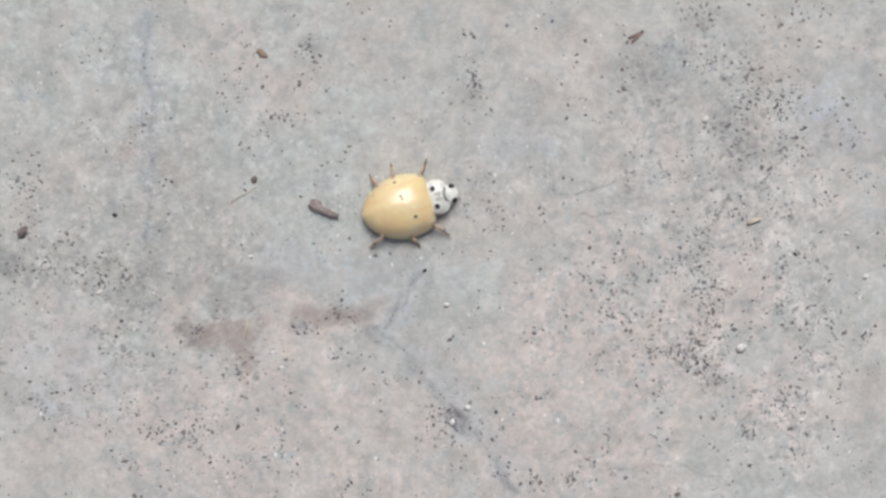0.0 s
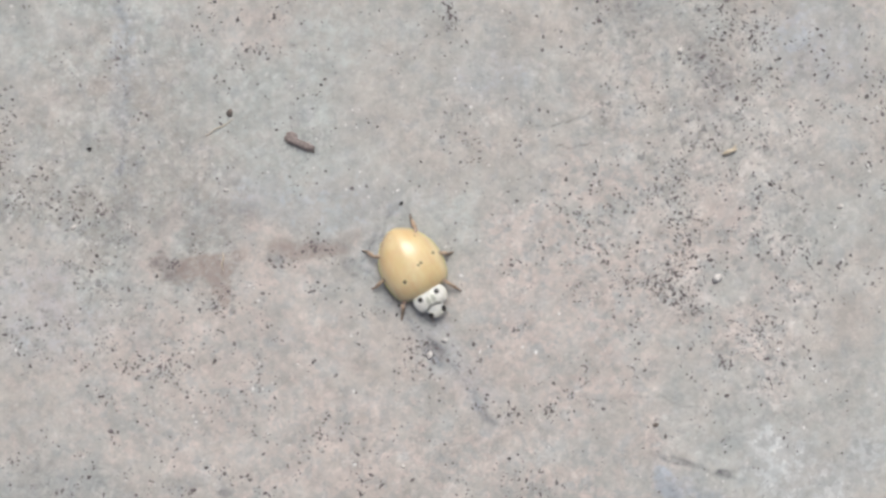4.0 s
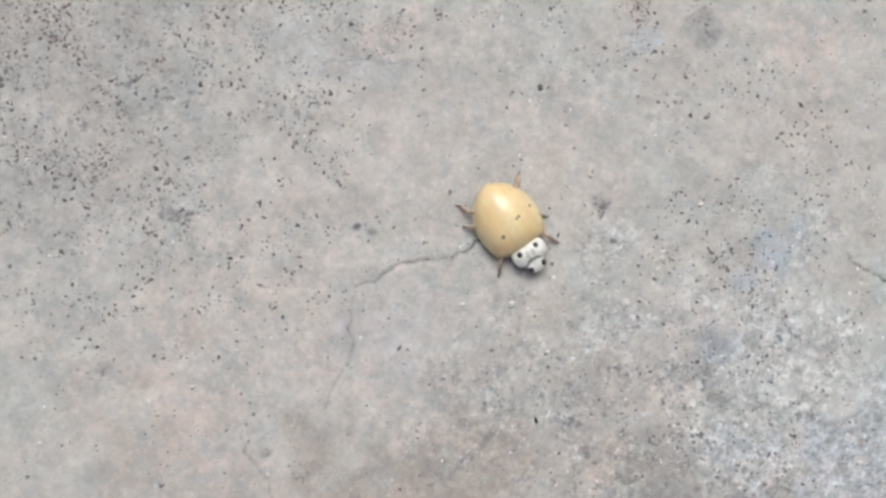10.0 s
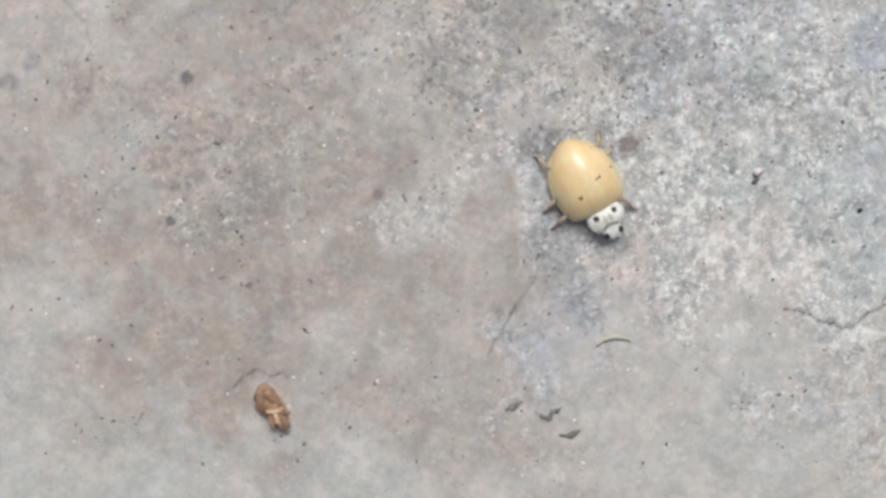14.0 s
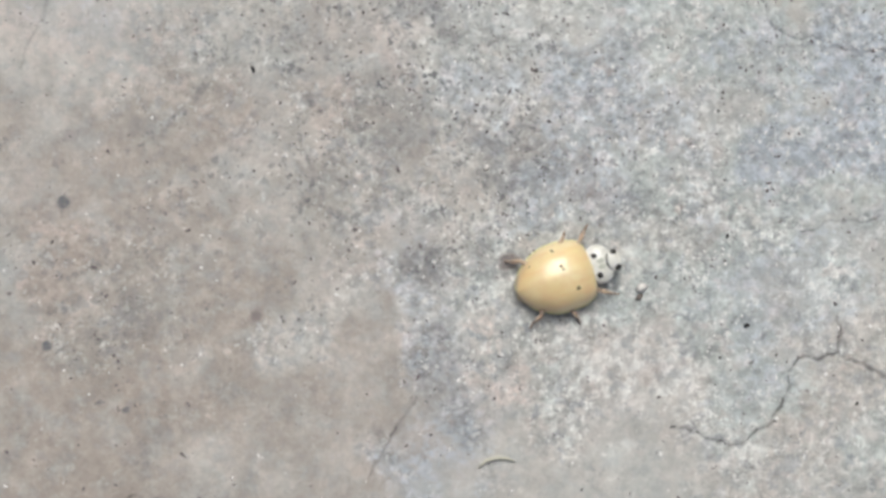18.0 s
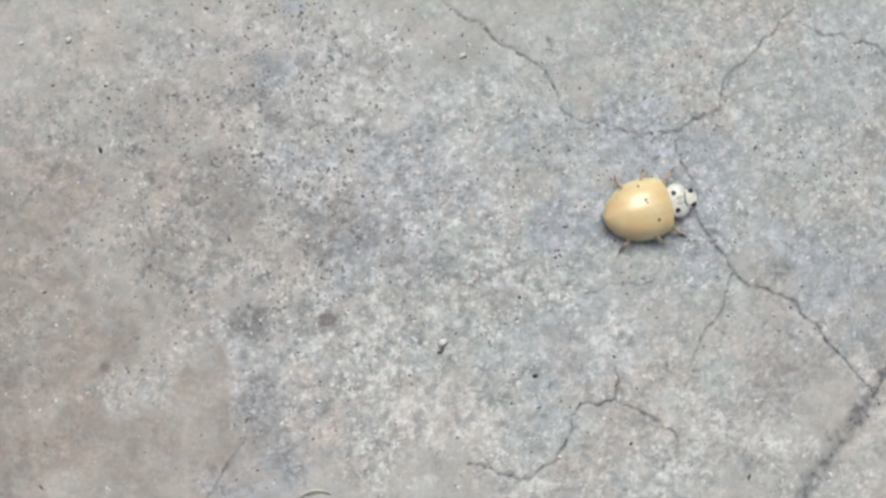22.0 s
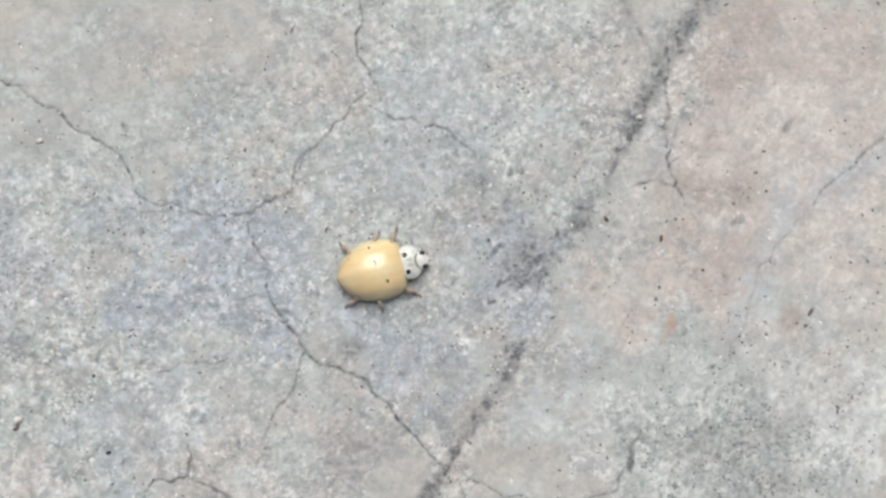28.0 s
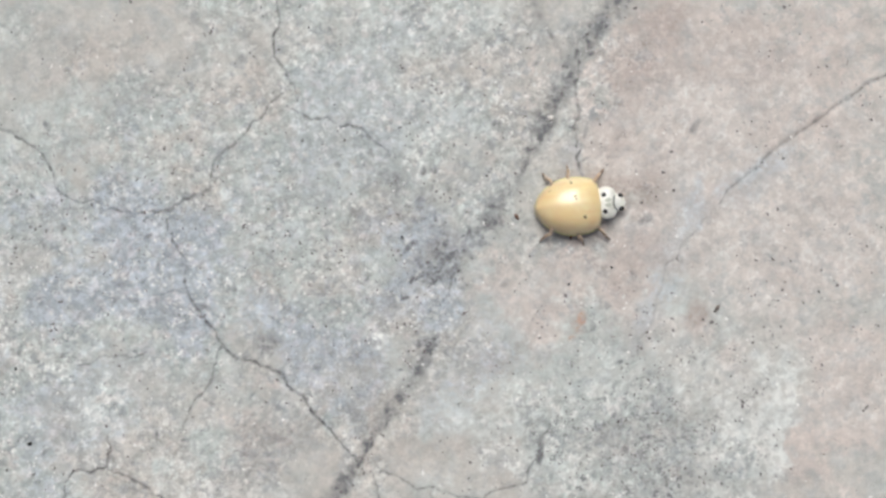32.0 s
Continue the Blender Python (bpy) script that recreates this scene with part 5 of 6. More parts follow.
# the beetle's way over the slab: seconds, place and heading
TRAIL = [
    (0, -0.00237, 0.00249, 15.2),
    (0.5, -0.00185, 0.00310, 34.5),
    (1, -0.00102, 0.00294, 0.2),
    (1.5, -0.00092, 0.00268, -12.0),
    (2, -0.00125, 0.00193, -31.8),
    (2.5, -0.00135, 0.00132, -51.0),
    (4.5, 0.00029, -0.00679, -66.6),
    (5, 0.00102, -0.00952, -74.7),
    (5.5, 0.00178, -0.01233, -74.7),
    (6, 0.00184, -0.01458, -84.9),
    (6.5, 0.00112, -0.01571, -110.2),
    (7, -0.00049, -0.01841, -102.0),
    (7.5, -0.00177, -0.02068, -98.0),
    (8, -0.00175, -0.02432, -80.3),
    (8.5, -0.00136, -0.02823, -84.4),
    (9, -0.00107, -0.03341, -80.5),
    (9.5, -0.00078, -0.03554, -68.4),
    (10, -0.00009, -0.03737, -59.6),
    (10.5, 0.00146, -0.04026, -67.0),
    (11, 0.00311, -0.04391, -58.1),
    (11.5, 0.00515, -0.04778, -54.1),
    (12, 0.00763, -0.05129, -63.2),
    (12.5, 0.00847, -0.05400, -61.1),
    (13, 0.00935, -0.05690, -71.4),
    (13.5, 0.00997, -0.06004, -68.8),
    (15.5, 0.01151, -0.06300, -59.9),
    (16, 0.01193, -0.06349, -39.6),
    (16.5, 0.01169, -0.06331, -25.4),
    (17, 0.01205, -0.06298, -11.2),
    (17.5, 0.01318, -0.06241, 8.2),
    (18, 0.01509, -0.06161, 11.5),
    (18.5, 0.01753, -0.06094, 6.4),
    (19, 0.01970, -0.06051, 13.0),
    (19.5, 0.02107, -0.05993, 21.3),
    (20, 0.02238, -0.05923, 20.2),
    (20.5, 0.02411, -0.05858, 17.6),
    (21, 0.02653, -0.05790, 18.0),
    (21.5, 0.02946, -0.05677, 10.8),
    (22, 0.03186, -0.05618, 7.5),
    (22.5, 0.03345, -0.05579, 14.9),
    (23, 0.03467, -0.05496, 25.3),
    (23.5, 0.03554, -0.05457, 8.4),
    (24, 0.03592, -0.05484, -5.2),
    (24.5, 0.03629, -0.05533, -14.1),
    (25, 0.03724, -0.05573, -14.9),
    (25.5, 0.03827, -0.05644, -22.2),
    (27.5, 0.04078, -0.05616, 10.8),
    (28, 0.04183, -0.05611, 6.4),
    (28.5, 0.04301, -0.05616, -0.8),
    (29, 0.04533, -0.05606, 7.0),
    (29.5, 0.04794, -0.05530, 13.6),
    (30, 0.05059, -0.05422, 19.2),
    (30.5, 0.05259, -0.05353, 10.9),
    (31, 0.05462, -0.05374, -1.9),
    (31.5, 0.05687, -0.05418, -1.5),
    (32, 0.05956, -0.05427, -1.6),
]


# ---- the ladybird; its own space is in millimetres turned to metres, +x ahead ----
def mesh_of(rings, closed=True, caps=True):
    """A skin over rows of points (millimetres)."""
    bm = bmesh.new()
    rows = [[bm.verts.new(Vector(p) * MM) for p in ring] for ring in rings]
    n = len(rows[0])
    for a, b in zip(rows, rows[1:]):
        for k in range(n if closed else n - 1):
            bm.faces.new((a[k], a[(k + 1) % n], b[(k + 1) % n], b[k]))
    if caps and closed:
        bm.faces.new(rows[0][::-1])
        bm.faces.new(rows[-1])
    return bm


def limb(points, radii, sides=8):
    """A tapered tube along points (millimetres)."""
    pts = [Vector(p) for p in points]
    rings = []
    for k, p in enumerate(pts):
        way = (pts[min(k + 1, len(pts) - 1)] - pts[max(k - 1, 0)]).normalized()
        side = way.cross(Vector((0, 0, 1)))
        side = side.normalized() if side.length > 1e-4 else Vector((1, 0, 0))
        up = side.cross(way)
        rings.append([p + (side * math.cos(q) + up * math.sin(q)) * radii[k] for q in (2 * math.pi * s / sides for s in range(sides))])
    return mesh_of(rings)


def ball(cx, cy, cz, rx, ry, rz, shape=None, rows=12, sides=20):
    """A rounded body; shape(x, y, z) bends its unit sphere."""
    rings = []
    for i in range(rows + 1):
        t = math.pi * (0.02 + 0.96 * i / rows)
        ring = []
        for k in range(sides):
            q = 2 * math.pi * k / sides
            x, y, z = -math.cos(t), math.sin(t) * math.cos(q), math.sin(t) * math.sin(q)
            if shape:
                x, y, z = shape(x, y, z)
            ring.append((cx + rx * x, cy + ry * y, cz + rz * z))
        rings.append(ring)
    return mesh_of(rings)


TAIL, FRONT, WIDEST, HALF = -1.84, 2.25, 0.40, 1.77
RIM = 0.42


def half_width(x):
    if x < WIDEST:
        return HALF * max(0.0, 1 - ((WIDEST - x) / (WIDEST - TAIL)) ** 1.7) ** 0.58
    u = (x - WIDEST) / (FRONT - WIDEST)
    return HALF * (1 - 0.26 * u**2.8) * max(0.0, 1 - u**18) ** 0.5


def crest(x):
    u = (x - 0.45) / (2.6 if x < 0.45 else 2.07)
    return RIM + 1.36 * max(0.0, 1 - abs(u) ** 2.4) ** 0.66


def case_top(x, y):
    w = max(half_width(x), 1e-3)
    v = min(1.0, abs(y) / w)
    dome = (1 - v**2.8) ** 0.62
    lip = 0.05 * max(0.0, (v - 0.9) / 0.1)
    seam = 0.010 * math.exp(-((y / 0.05) ** 2))
    roof = 0.38 * (math.sqrt(v * v + 0.005) - 0.07) * (1 - v) ** 1.5
    return RIM + (crest(x) - RIM) * dome + lip * 0.4 - seam - roof


def wing_case(side):
    rows, cols = 46, 22
    bm = bmesh.new()
    top, low = [], []
    for i in range(rows + 1):
        u = i / rows
        x = TAIL + (FRONT - TAIL) * (0.5 - 0.5 * math.cos(math.pi * u)) * 0.998 + 0.004
        w = half_width(x)
        r, q = [], []
        for j in range(cols + 1):
            v = math.sin(0.5 * math.pi * j / cols)
            y = w * v
            r.append(bm.verts.new(Vector((x, side * y, case_top(x, y))) * MM))
            q.append(bm.verts.new(Vector((x, side * y * 0.97, max(RIM - 0.07, case_top(x, y) - 0.16))) * MM))
        top.append(r), low.append(q)
    for i in range(rows):
        for j in range(cols):
            bm.faces.new((top[i][j], top[i + 1][j], top[i + 1][j + 1], top[i][j + 1]))
            bm.faces.new((low[i][j], low[i][j + 1], low[i + 1][j + 1], low[i + 1][j]))
        bm.faces.new((top[i][cols], top[i + 1][cols], low[i + 1][cols], low[i][cols]))
    for j in range(cols):
        bm.faces.new((top[0][j], top[0][j + 1], low[0][j + 1], low[0][j]))
        bm.faces.new((top[rows][j], low[rows][j], low[rows][j + 1], top[rows][j + 1]))
    return bm


def fleck(x, y, r, over, thick=0.03, stretch=1.0):
    """A spot that follows the surface under it."""
    rings = []
    for k, q in ((1.0, -0.02), (0.9, thick * 0.6), (0.55, thick)):
        rings.append([(x + r * k * stretch * math.cos(a), y + r * k * math.sin(a), over(x + r * k * stretch * math.cos(a), y + r * k * math.sin(a)) + q) for a in (2 * math.pi * s / 12 for s in range(12))])
    return mesh_of(rings)


beetle = tagged(new("ladybird"), "pale yellow ladybird with cream black-dotted head walking on concrete", "ladybird")
LEGS = []


def build_beetle():
    part("abdomen", ball(-0.1, 0, 0.52, 1.75, 1.4, 0.26), LEG, beetle, "amber brown underside")
    for side in (1, -1):
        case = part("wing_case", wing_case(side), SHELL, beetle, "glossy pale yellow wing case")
        case.matrix_basis = pose(0, 0, 0, -2.0, 0, 0)
        edge = [(TAIL + (FRONT - TAIL) * (0.5 - 0.5 * math.cos(math.pi * (0.02 + 0.95 * k / 24)))) for k in range(25)]
        part("margin", limb([(x, side * (half_width(x) - 0.02), RIM + 0.03) for x in edge], [0.03 + 0.055 * math.sin(math.pi * k / 24) ** 0.5 for k in range(25)], 6), RIM_YELLOW, case, "thin greenish yellow margin")
        if side > 0:
            part("spot", fleck(0.45, 1.40, 0.085, case_top), BROWN_SPOT, case, "small brown spot")
            part("spot", fleck(0.60, 0.52, 0.075, case_top, stretch=1.4), BROWN_SPOT, case, "small brown spot")
            part("spot", fleck(-0.9, 1.0, 0.035, case_top), BROWN_SPOT, case, "faint brown fleck")
            part("spot", fleck(0.64, 0.33, 0.06, case_top, stretch=1.4), BROWN_SPOT, case, "small brown spot")
        else:
            part("spot", fleck(1.10, -0.80, 0.11, case_top), BROWN_SPOT, case, "small brown spot")
    part("scutellum", ball(2.12, 0.06, 0.90, 0.16, 0.13, 0.10), SHELL, beetle)

    def shield(x, y, z):
        slim = 1.0 - 0.22 * max(0.0, x) ** 1.6
        x *= 1 + 0.34 * y * y if x > 0 else 1
        bow = -0.22 * (1 - y * y) * max(0.0, x) + 0.14 * y * y * min(0.0, x)
        return x + bow, y * slim, max(z, -0.35)

    collar = part("pronotum", ball(2.62, 0.05, 0.74, 0.76, 1.02, 0.40, shield, 18, 30), CREAM, beetle, "cream white neck shield with two black dots")
    for y in (0.54, -0.50):
        part("dot", fleck(2.42, y, 0.16, collar_height, 0.03), SPOT, collar, "round black dot")
    rim = [(3.14, 0.46), (3.05, 0.36), (2.98, 0.20), (2.96, 0.02), (2.98, -0.16), (3.05, -0.32), (3.14, -0.42)]
    part("mark", limb([(x, y, collar_height(x, y) + 0.0) for x, y in rim], (0.04, 0.065, 0.075, 0.07, 0.075, 0.065, 0.04), 6), GREY_MARK, collar, "curved grey mark along the front")
    for y in (0.20, -0.10):
        part("mark", fleck(2.66, y, 0.15, collar_height, 0.012, 1.6), PALE_MARK, collar, "faint grey-green tint")
    head = part("head", ball(3.22, 0.02, 0.66, 0.56, 0.53, 0.31, lambda x, y, z: (x, y * (1 + 0.12 * x), z * (1 - 0.2 * x))), CREAM, beetle, "small cream head")
    for side in (1, -1):
        part("eye", ball(3.47, 0.02 + side * 0.40, 0.76, 0.185, 0.16, 0.17, None, 8, 12), SPOT, head, "bulging black eye")
        part("antenna", limb(((3.58, 0.02 + side * 0.26, 0.56), (3.70, 0.02 + side * 0.44, 0.52), (3.80, 0.02 + side * 0.50, 0.42), (3.87, 0.02 + side * 0.50, 0.34)), (0.026, 0.02, 0.022, 0.03), 6), LEG, head, "short brown feeler")
        part("palp", limb(((3.66, 0.02 + side * 0.16, 0.48), (3.72, 0.02 + side * 0.20, 0.40), (3.76, 0.02 + side * 0.18, 0.32)), (0.04, 0.045, 0.04), 6), LEG_DARK, head)
    # coxa, knee, ankle, toe of the legs on the one side
    for name, hip, knee, ankle, toe in (("fore_leg", (1.55, 0.75), (2.05, 1.55), (2.46, 1.92), (2.75, 2.22)), ("middle_leg", (0.45, 0.95), (0.52, 1.84), (0.72, 2.28), (0.72, 2.58)), ("hind_leg", (-0.65, 0.85), (-0.85, 1.62), (-1.24, 1.90), (-1.42, 2.18))):
        for side in (1, -1):
            def at(p, z):
                return (p[0] - hip[0], side * (p[1] - hip[1]), z - 0.45)

            mid = ((hip[0] + knee[0]) / 2, (hip[1] + knee[1]) / 2)
            leg = part(name, limb((at(hip, 0.45), at(mid, 0.60), at(knee, 0.62)), (0.12, 0.17, 0.10)), LEG, beetle, "slender amber brown leg")
            shin = part("tibia", limb((at(knee, 0.62), at(((knee[0] + ankle[0]) / 2, (knee[1] + ankle[1]) / 2), 0.40), at(ankle, 0.13)), (0.105, 0.115, 0.09)), LEG, leg)
            part("tarsus", limb((at(ankle, 0.13), at(((ankle[0] + toe[0]) / 2, (ankle[1] + toe[1]) / 2), 0.07), at(toe, 0.05)), (0.07, 0.07, 0.035), 6), LEG_DARK, leg, "dark brown foot")
            leg.location = Vector((hip[0], side * hip[1], 0.45)) * MM
            LEGS.append((leg, hip, toe, side, name))


def collar_height(x, y):
    """The height of the neck shield at a place."""
    u = (x - 2.62) / 0.76
    v = (y - 0.05) / 1.02
    if u > 0:
        u /= (1 - 0.22 * (1 - v * v)) * (1 + 0.34 * v * v)
        v /= 1.0 - 0.22 * u**1.6
    return 0.74 + 0.40 * math.sqrt(max(0.02, 1 - u * u - v * v))


build_beetle()


# ---- loose bits on the slab ----
def rough_lump(rx, ry, rz, seed, rows=9, sides=13, jag=0.30):
    rng = random.Random(seed)
    table = {}

    def shape(x, y, z):
        k = (round(x, 2), round(y, 2), round(z, 2))
        s = table.setdefault(k, 1 + rng.uniform(-jag, jag))
        return x * s, y * s, max(z * s, -0.5)

    return ball(0, 0, 0, rx, ry, rz, shape, rows, sides)


def lay(ob, x, y, turn=0.0, lift=0.0):
    ob.matrix_basis = pose(x * MM, y * MM, (lies(x, y) + lift) * MM, 0, 0, turn)
    return ob


def crumb(name, material, x, y, rx, ry, rz, turn, seed, label, category, group=""):
    ob = part(name, rough_lump(rx, ry, rz, seed), material)
    tagged(ob, label, category, group)
    return lay(ob, x, y, turn, rz * 0.42)


for k, (x, y, r, q) in enumerate(((17.54, -5.43, 0.25, 30), (0.61, -2.97, 0.16, 0), (15.47, 7.68, 0.17, 60), (1.81, -8.87, 0.16, 10), (0.93, -9.71, 0.18, 80), (-10.65, -0.18, 0.11, 0), (24.68, -1.34, 0.15, 30),
                                 (-12.63, -9.46, 0.10, 0), (-19.34, -2.25, 0.13, 40), (-13.5, -18.79, 0.13, 70), (23.62, 1.13, 0.11, 0), (-0.64, -16.05, 0.11, 0), (11.11, -37.39, 0.15, 50), (0.2, -42.43, 0.17, 40),
                                 (-12.67, -35.54, 0.08, 0), (-2.5, -42.31, 0.11, 20), (-17.62, -46.06, 0.12, 30), (12.58, -55.41, 0.14, 60), (59.38, -48.59, 0.17, 20), (65.72, -47.48, 0.10, 0), (22.9, -45.83, 0.16, 40))):
    crumb("pebble", STONE, x, y, r * 1.15, r * 0.85, r * 0.7, q, 100 + k, "tiny off-white stone chip lying on the concrete", "stone chip", "stone chips on the slab")
crumb("pebble", STONE, 19.80, -62.5, 0.27, 0.21, 0.24, 20, 140, "pinkish white stone chip beside a dark crumb", "stone chip", "stone chips on the slab")
crumb("soil_crumb", CLOD, 19.62, -62.98, 0.21, 0.13, 0.10, 30, 141, "dark soil crumb beside a white chip", "crumb", "dark crumbs on the slab")
for k, (x, y, r) in enumerate(((25.0, -65.08, 0.12), (30.19, -69.78, 0.09), (24.61, -60.37, 0.09), (1.26, -48.97, 0.12), (0.14, -37.70, 0.15), (-18.43, 2.22, 0.10), (-0.63, -0.99, 0.10), (59.34, -59.04, 0.08), (49.35, -54.97, 0.09), (62.1, -58.3, 0.07))):
    crumb("black_crumb", BLACK_BIT, x, y, r * 1.2, r * 0.85, r * 0.7, 37 * k, 150 + k, "tiny black grain on the concrete", "crumb", "dark crumbs on the slab")
for k, (x, y, rx, ry, q) in enumerate(((-23.72, 1.18, 0.34, 0.26, 60), (13.91, -13.83, 0.16, 0.12, 20), (2.44, -30.41, 0.13, 0.2, 10), (-10.42, 4.23, 0.15, 0.24, -20), (68.34, -61.6, 0.10, 0.26, -40))):
    crumb("soil_crumb", CLOD, x, y, rx, ry, min(rx, ry) * 0.6, q, 170 + k, "dark brown crumb of soil on the concrete", "crumb", "dark crumbs on the slab")
for k, (x, y, rx, ry, q) in enumerate(((59.8, -56.08, 0.08, 0.22, -10), (56.6, -54.5, 0.1, 0.2, 30), )):
    crumb("russet_crumb", RUSSET, x, y, rx, ry, 0.1, q, 180 + k, "small russet crumb of bark on the concrete", "crumb", "russet crumbs on the slab")

crumb("bark_crumb", LEAF, -9.94, 11.47, 0.30, 0.20, 0.12, -40, 186, "small pale brown crumb of bark on the concrete", "crumb")

# a broken bit of twig
twig = tagged(new("twig_fragment"), "short dark grey twig fragment lying on the concrete", "twig")
part("stem", limb(((-0.95, 0.02, 0.10), (-0.6, -0.02, 0.12), (-0.1, -0.08, 0.11), (0.4, -0.10, 0.10), (0.85, -0.12, 0.09)), (0.20, 0.27, 0.22, 0.25, 0.15), 9), BARK, twig)
part("bud", ball(-0.62, 0.22, 0.14, 0.36, 0.20, 0.14, None, 7, 10), BARK, twig)
part("chip", limb(((0.1, 0.06, 0.1), (0.4, 0.12, 0.12), (0.7, 0.08, 0.08)), (0.04, 0.06, 0.03), 6), STONE, twig, "pale split in the bark")
part("snag", limb(((0.55, -0.1, 0.12), (0.78, -0.22, 0.14), (0.9, -0.28, 0.1)), (0.09, 0.08, 0.04), 6), CLOD, twig, "dark broken end")
lay(twig, -6.35, 2.5, -20)

# dry scraps of leaf, straw and seed
leaf = tagged(new("leaf_fragment"), "curled dry brown scrap of leaf on the concrete", "leaf scrap")
for side in (1, -1):
    part("blade", mesh_of([[(-0.62 + 0.3 * i, side * (0.24 - 0.045 * i) + 0.11 * math.cos(a) * (0.6 + 0.25 * i - 0.07 * i * i), 0.11 + 0.07 * math.sin(a) * (1 + 0.1 * i)) for a in (2 * math.pi * s / 10 for s in range(10))] for i in range(5)]), BARK if side > 0 else LEAF, leaf)
part("tip", ball(0.62, 0.02, 0.13, 0.2, 0.13, 0.1, None, 7, 10), CLOD, leaf, "dark shrivelled tip")
part("midrib", limb(((-0.5, 0, 0.1), (0, 0.02, 0.15), (0.6, 0.03, 0.14)), (0.03, 0.04, 0.03), 6), LEAF, leaf)
lay(leaf, 11.48, 12.45, 35)
leaf.scale = (0.68, 0.74, 0.74)

straw = tagged(new("straw_fragment"), "pale straw chip with a frayed end on the concrete", "straw")
part("chip", limb(((-0.42, 0, 0.1), (0, 0.03, 0.13), (0.42, 0.0, 0.1)), (0.1, 0.15, 0.07), 8), STRAW, straw)
part("fray", limb(((0.2, 0.1, 0.12), (0.4, 0.2, 0.13), (0.55, 0.22, 0.08)), (0.05, 0.04, 0.02), 6), STRAW, straw)
lay(straw, 18.29, 1.84, 22)

seed = tagged(new("seed"), "narrow straw-coloured seed lying on the concrete", "seed")
part("grain", ball(0, 0, 0.13, 0.52, 0.16, 0.14, lambda x, y, z: (x, y * (1 - 0.25 * x), z), 12, 12), STRAW, seed)
part("ridge", limb(((-0.45, 0, 0.2), (0, 0, 0.28), (0.45, 0, 0.19)), (0.02, 0.03, 0.02), 6), LEAF, seed, "darker ridge along the seed")
lay(seed, -0.52, -22.6, -62)

for x, y, q, n in ((-10.84, -4.27, 88, 0.55), (-10.98, 3.39, 32, 0.9)):
    fibre = part("fibre", limb(((-n, 0, 0.05), (-n * 0.3, 0.06, 0.12), (n * 0.4, -0.03, 0.1), (n, 0.04, 0.05)), (0.022, 0.03, 0.03, 0.015), 6), STRAW)
    tagged(fibre, "thin pale dry grass fibre on the concrete", "grass fibre", "fibres on the slab")
    lay(fibre, x, y, q)

# the dry bud husk
husk = tagged(new("bud_husk"), "torn orange-brown dry bud husk on the concrete", "husk")
torn = random.Random(77)
part("shell", ball(0, 0, 0.28, 1.36, 0.58, 0.32, lambda x, y, z: (x + torn.uniform(-0.03, 0.03), y * (1 - 0.42 * x) * torn.uniform(0.84, 1.16) + 0.16 * math.sin(4.4 * x), z * (1 + 0.3 * math.sin(9 * x + 4 * y) + 0.2 * math.cos(13 * y - 5 * x)) * torn.uniform(0.85, 1.15)), 26, 24), HUSK, husk)
for px, py, q, n in ((-0.45, 0.30, 24, 0.55), (-0.75, -0.22, -12, 0.42), (0.30, 0.22, 60, 0.34), (0.85, 0.16, 10, 0.4), (0.5, -0.34, -20, 0.4)):
    scale = part("scale", ball(0, 0, 0, n, 0.2, 0.12, lambda x, y, z: (x, y * (1 - 0.4 * x), z + 0.5 * x * x), 10, 10), HUSK, husk, "overlapping scale")
    scale.matrix_basis = pose(px * MM, py * MM, 0.56 * MM, 0, 0, q)
for a, b, c in (((-0.1, -0.35, 0.66), (0.15, 0.0, 0.74), (0.2, 0.42, 0.62)), ((0.15, 0.02, 0.73), (0.6, -0.12, 0.68), (1.05, -0.16, 0.5))):
    part("flap", limb((a, b, c), (0.09, 0.12, 0.06), 6), HUSK_PALE, husk, "pale torn flap")
lay(husk, -6.46, -71.85, -64)

# dry moss in the pits below, and a curl of it
for k, (x, y, n, q) in enumerate(((5.75, -73.15, 0.55, 30), (7.3, -74.0, 0.6, -35), (8.4, -74.8, 0.62, -12), (7.8, -73.7, 0.4, 40))):
    moss = tagged(new("moss_scrap"), "small dark green-grey tuft of dry moss on the concrete", "moss", "moss scraps on the slab")
    rng = random.Random(300 + k)
    for _ in range(5):
        ox, oy = rng.uniform(-n, n) * 0.6, rng.uniform(-0.16, 0.16)
        part("tuft", limb(((ox - 0.22, oy - 0.06, 0.06), (ox, oy + rng.uniform(-0.08, 0.08), 0.16), (ox + 0.25, oy + rng.uniform(-0.12, 0.12), 0.07)), (0.035, 0.075, 0.03), 6), MOSS, moss)
    lay(moss, x, y, q)
curl = part("moss_curl", limb(((-0.9, -0.22, 0.06), (-0.5, 0.12, 0.12), (0.1, 0.24, 0.14), (0.6, 0.16, 0.12), (0.95, -0.04, 0.06)), (0.04, 0.08, 0.105, 0.08, 0.04), 8), MOSS_PALE)
tagged(curl, "yellowish grey curled thread of dry moss on the concrete", "moss", "moss scraps on the slab")
lay(curl, 11.22, -70.45, -3)


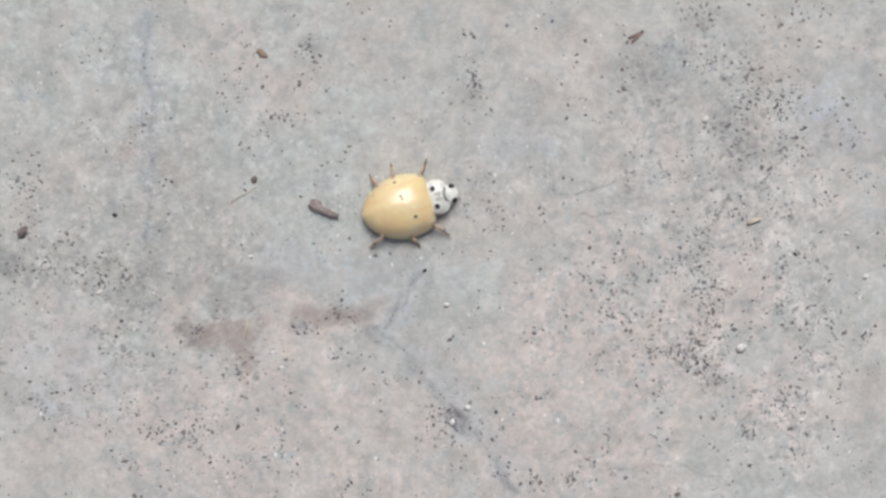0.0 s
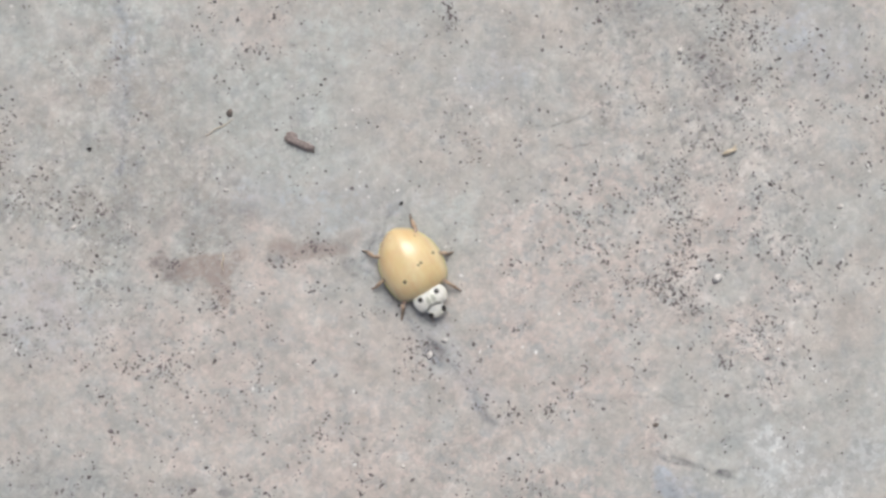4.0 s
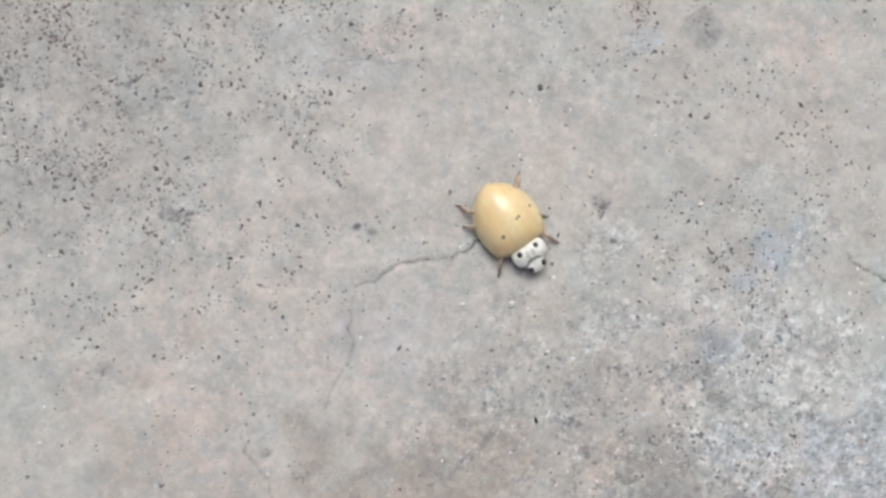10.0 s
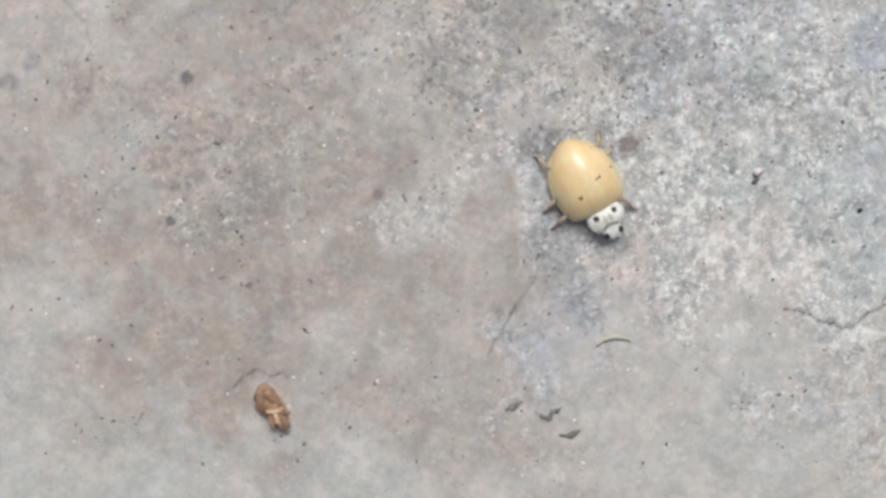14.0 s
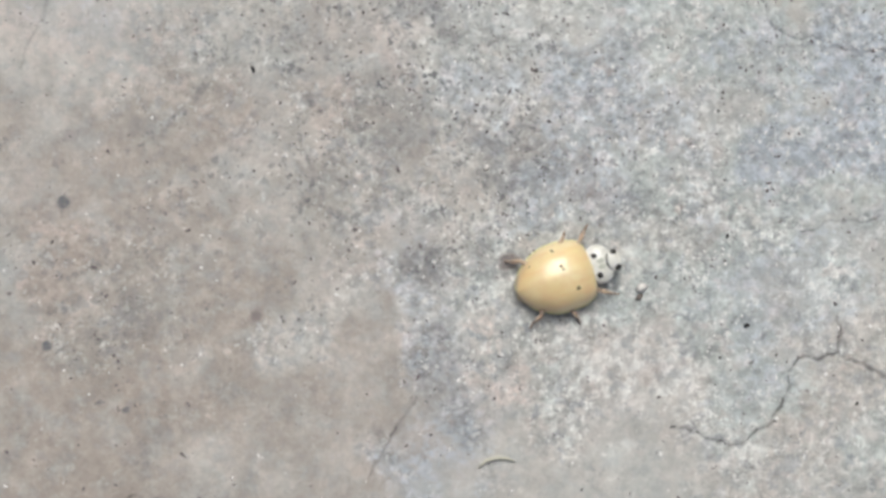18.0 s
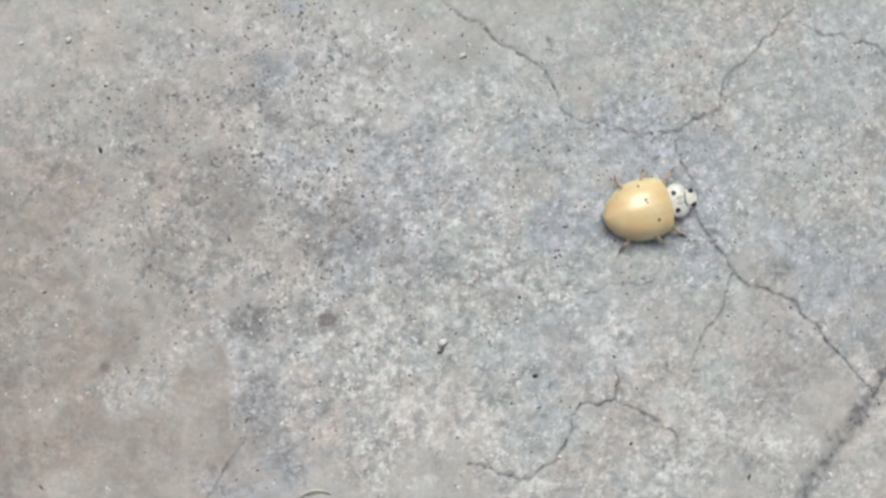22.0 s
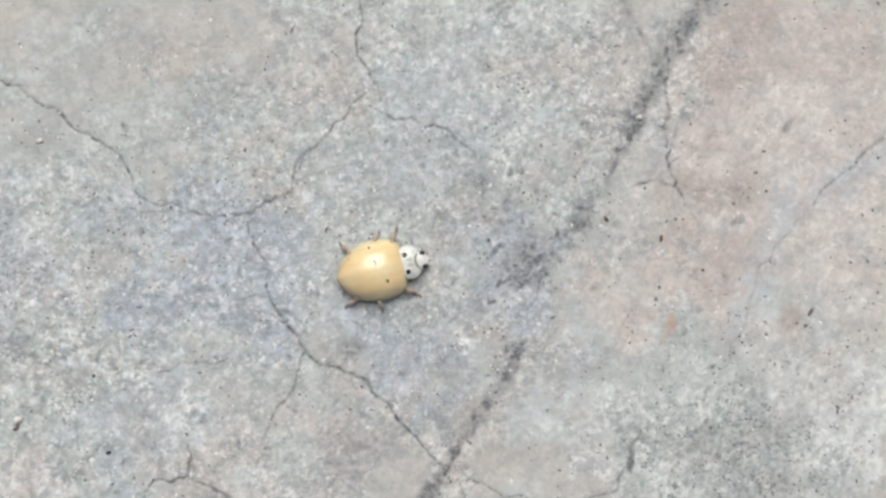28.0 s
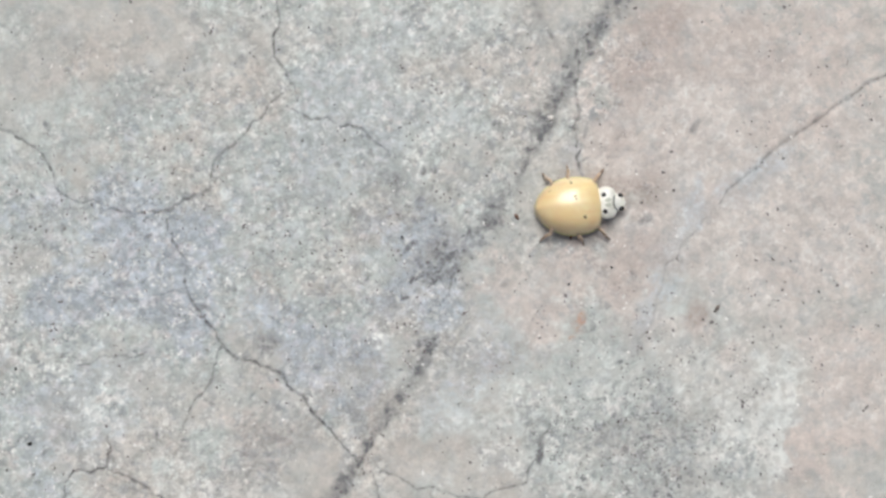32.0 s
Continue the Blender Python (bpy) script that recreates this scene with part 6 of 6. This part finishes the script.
# ---- what moves: the ladybird and its six legs ----
# where the feet stand in the beetle's space: seconds, ahead and aside in millimetres
TREADS = {
    "left fore_leg": ((0, 2.8, 2.7), (5, 3.1, 2.0), (8, 2.9, 2.0), (9, 2.7, 2.0), (10, 2.7, 1.5), (12, 2.9, 1.9), (13, 3.0, 2.4), (16, 2.0, 2.6), (17, 3.3, 2.4), (18, 3.0, 2.4), (20, 3.3, 2.2), (21, 2.5, 2.2), (22, 2.8, 1.8), (23, 3.1, 2.4), (24, 1.5, 2.2), (25, 1.3, 2.5), (28, 2.3, 2.2), (29, 2.5, 2.3), (30, 2.8, 2.2), (31, 2.2, 2.7), (32, 2.7, 2.2),),
    "left middle_leg": ((0, 0.5, 2.6), (1, 0.9, 2.1), (2, 0.4, 2.5), (5, 1.5, 2.4), (6, 0.2, 2.4), (7, -0.7, 1.8), (8, 0.6, 2.3), (9, 1.3, 2.0), (10, 1.5, 2.0), (11, 1.4, 2.2), (12, 0.4, 2.2), (13, 0.3, 2.5), (16, -0.8, 2.6), (17, 1.3, 2.1), (18, 1.8, 2.5), (19, 1.5, 2.8), (20, 1.6, 2.6), (21, 1.7, 2.7), (23, 0.9, 2.9), (25, 0.2, 2.2), (28, 1.4, 2.7), (29, 1.2, 2.7), (31, 1.3, 2.4), (32, 0.4, 2.6),),
    "left hind_leg": ((0, -0.8, 2.0), (1, -2.5, 0.8), (2, -3.0, 0.4), (8, -1.9, 1.4), (9, -1.4, 1.8), (10, -1.3, 1.9), (11, -1.7, 1.4), (17, -1.1, 2.6), (18, -2.1, 1.9), (19, -1.3, 2.4), (20, -0.9, 2.5), (21, -1.3, 1.9), (22, -0.6, 2.2), (23, -1.4, 2.4), (24, -1.1, 2.0), (25, -1.4, 1.9), (28, -1.3, 2.2), (29, -1.1, 2.4), (30, 0.6, 2.2), (31, -1.5, 1.9), (32, -0.9, 1.6),),
    "right fore_leg": ((0, 3.1, -2.7), (1, 3.8, -1.6), (5, 3.3, -1.9), (6, 2.2, -1.8), (7, 2.7, -1.4), (8, 2.8, -1.7), (9, 2.9, -1.8), (10, 2.9, -2.1), (11, 3.1, -1.7), (12, 1.0, -2.1), (13, 1.9, -2.1), (16, 3.7, -1.2), (17, 3.7, -1.5), (19, 2.0, -2.5), (21, 2.8, -2.6), (23, 2.9, -2.5), (24, 2.8, -2.1), (25, 4.1, -1.6), (28, 3.2, -2.5), (29, 3.4, -2.3), (31, 2.7, -2.5),),
    "right middle_leg": ((1, 0.6, -2.9), (2, 0.8, -2.6), (7, 0.4, -2.4), (9, -0.3, -1.8), (12, -1.8, -2.0), (13, -1.1, -1.8), (16, 1.1, -2.8), (17, 1.1, -2.3), (18, 0.8, -2.5), (19, -0.4, -2.4), (20, 0.5, -2.9), (21, -0.1, -2.7), (22, 1.6, -2.7), (23, 1.7, -2.9), (24, 0.9, -2.9), (25, 2.7, -2.4), (28, 0.3, -2.7), (29, 0.4, -2.6), (31, 0.7, -2.3), (32, 1.1, -2.6),),
    "right hind_leg": ((0, -1.6, -1.5), (5, -1.2, -2.0), (6, -0.5, -2.3), (8, -1.7, -1.4), (16, -1.4, -1.8), (17, -1.8, -1.4), (18, -1.8, -2.0), (20, -2.1, -2.0), (21, -0.6, -2.0), (22, -1.5, -2.4), (23, -1.6, -2.0), (24, -1.7, -2.7), (28, -1.9, -1.8), (29, -0.6, -2.0), (31, -0.5, -1.9), (32, -1.9, -2.2),),
}


def motions():
    walk(beetle, [(t, pose(x, y, 0.00005, 0, 0, q)) for t, x, y, q in TRAIL])
    ts = np.array([r[0] for r in TRAIL])
    path = np.cumsum([0.0] + [math.hypot(b[1] - a[1], b[2] - a[2]) / MM + abs(b[3] - a[3]) * 0.03 for a, b in zip(TRAIL, TRAIL[1:])])
    ranks = ("fore_leg", "middle_leg", "hind_leg")
    for leg, hip, toe, side, name in LEGS:
        rank = ranks.index(name)
        rest = math.atan2(side * (toe[1] - hip[1]), toe[0] - hip[0])

        def gait(t):
            """The even stride of a tripod walk: the leg's turn and its lift in degrees."""
            phase = 2 * math.pi * float(np.interp(t, ts, path)) / 2.9 + (math.pi if (rank + (side > 0)) % 2 else 0.0)
            return -side * (14, 13, 12)[rank] * math.sin(phase), 9 * max(0.0, math.cos(phase))

        # the stride is shifted so that each foot stands where it is known to stand
        known, shift = [], []
        for t, x, y in TREADS[("left " if side > 0 else "right ") + name]:
            turn = math.degrees(math.atan2(y - side * hip[1], x - hip[0]) - rest)
            known.append(t)
            shift.append(max(-34.0, min(34.0, (turn + 180) % 360 - 180)) - gait(t)[0])
        rows = []
        for k in range(0, 321):
            t = k / 10
            turn, lift = gait(t)
            rows.append((t, pose(hip[0] * MM, side * hip[1] * MM, 0.45 * MM, side * lift, 0, turn + float(np.interp(t, known, shift)))))
        walk(leg, rows)


motions()
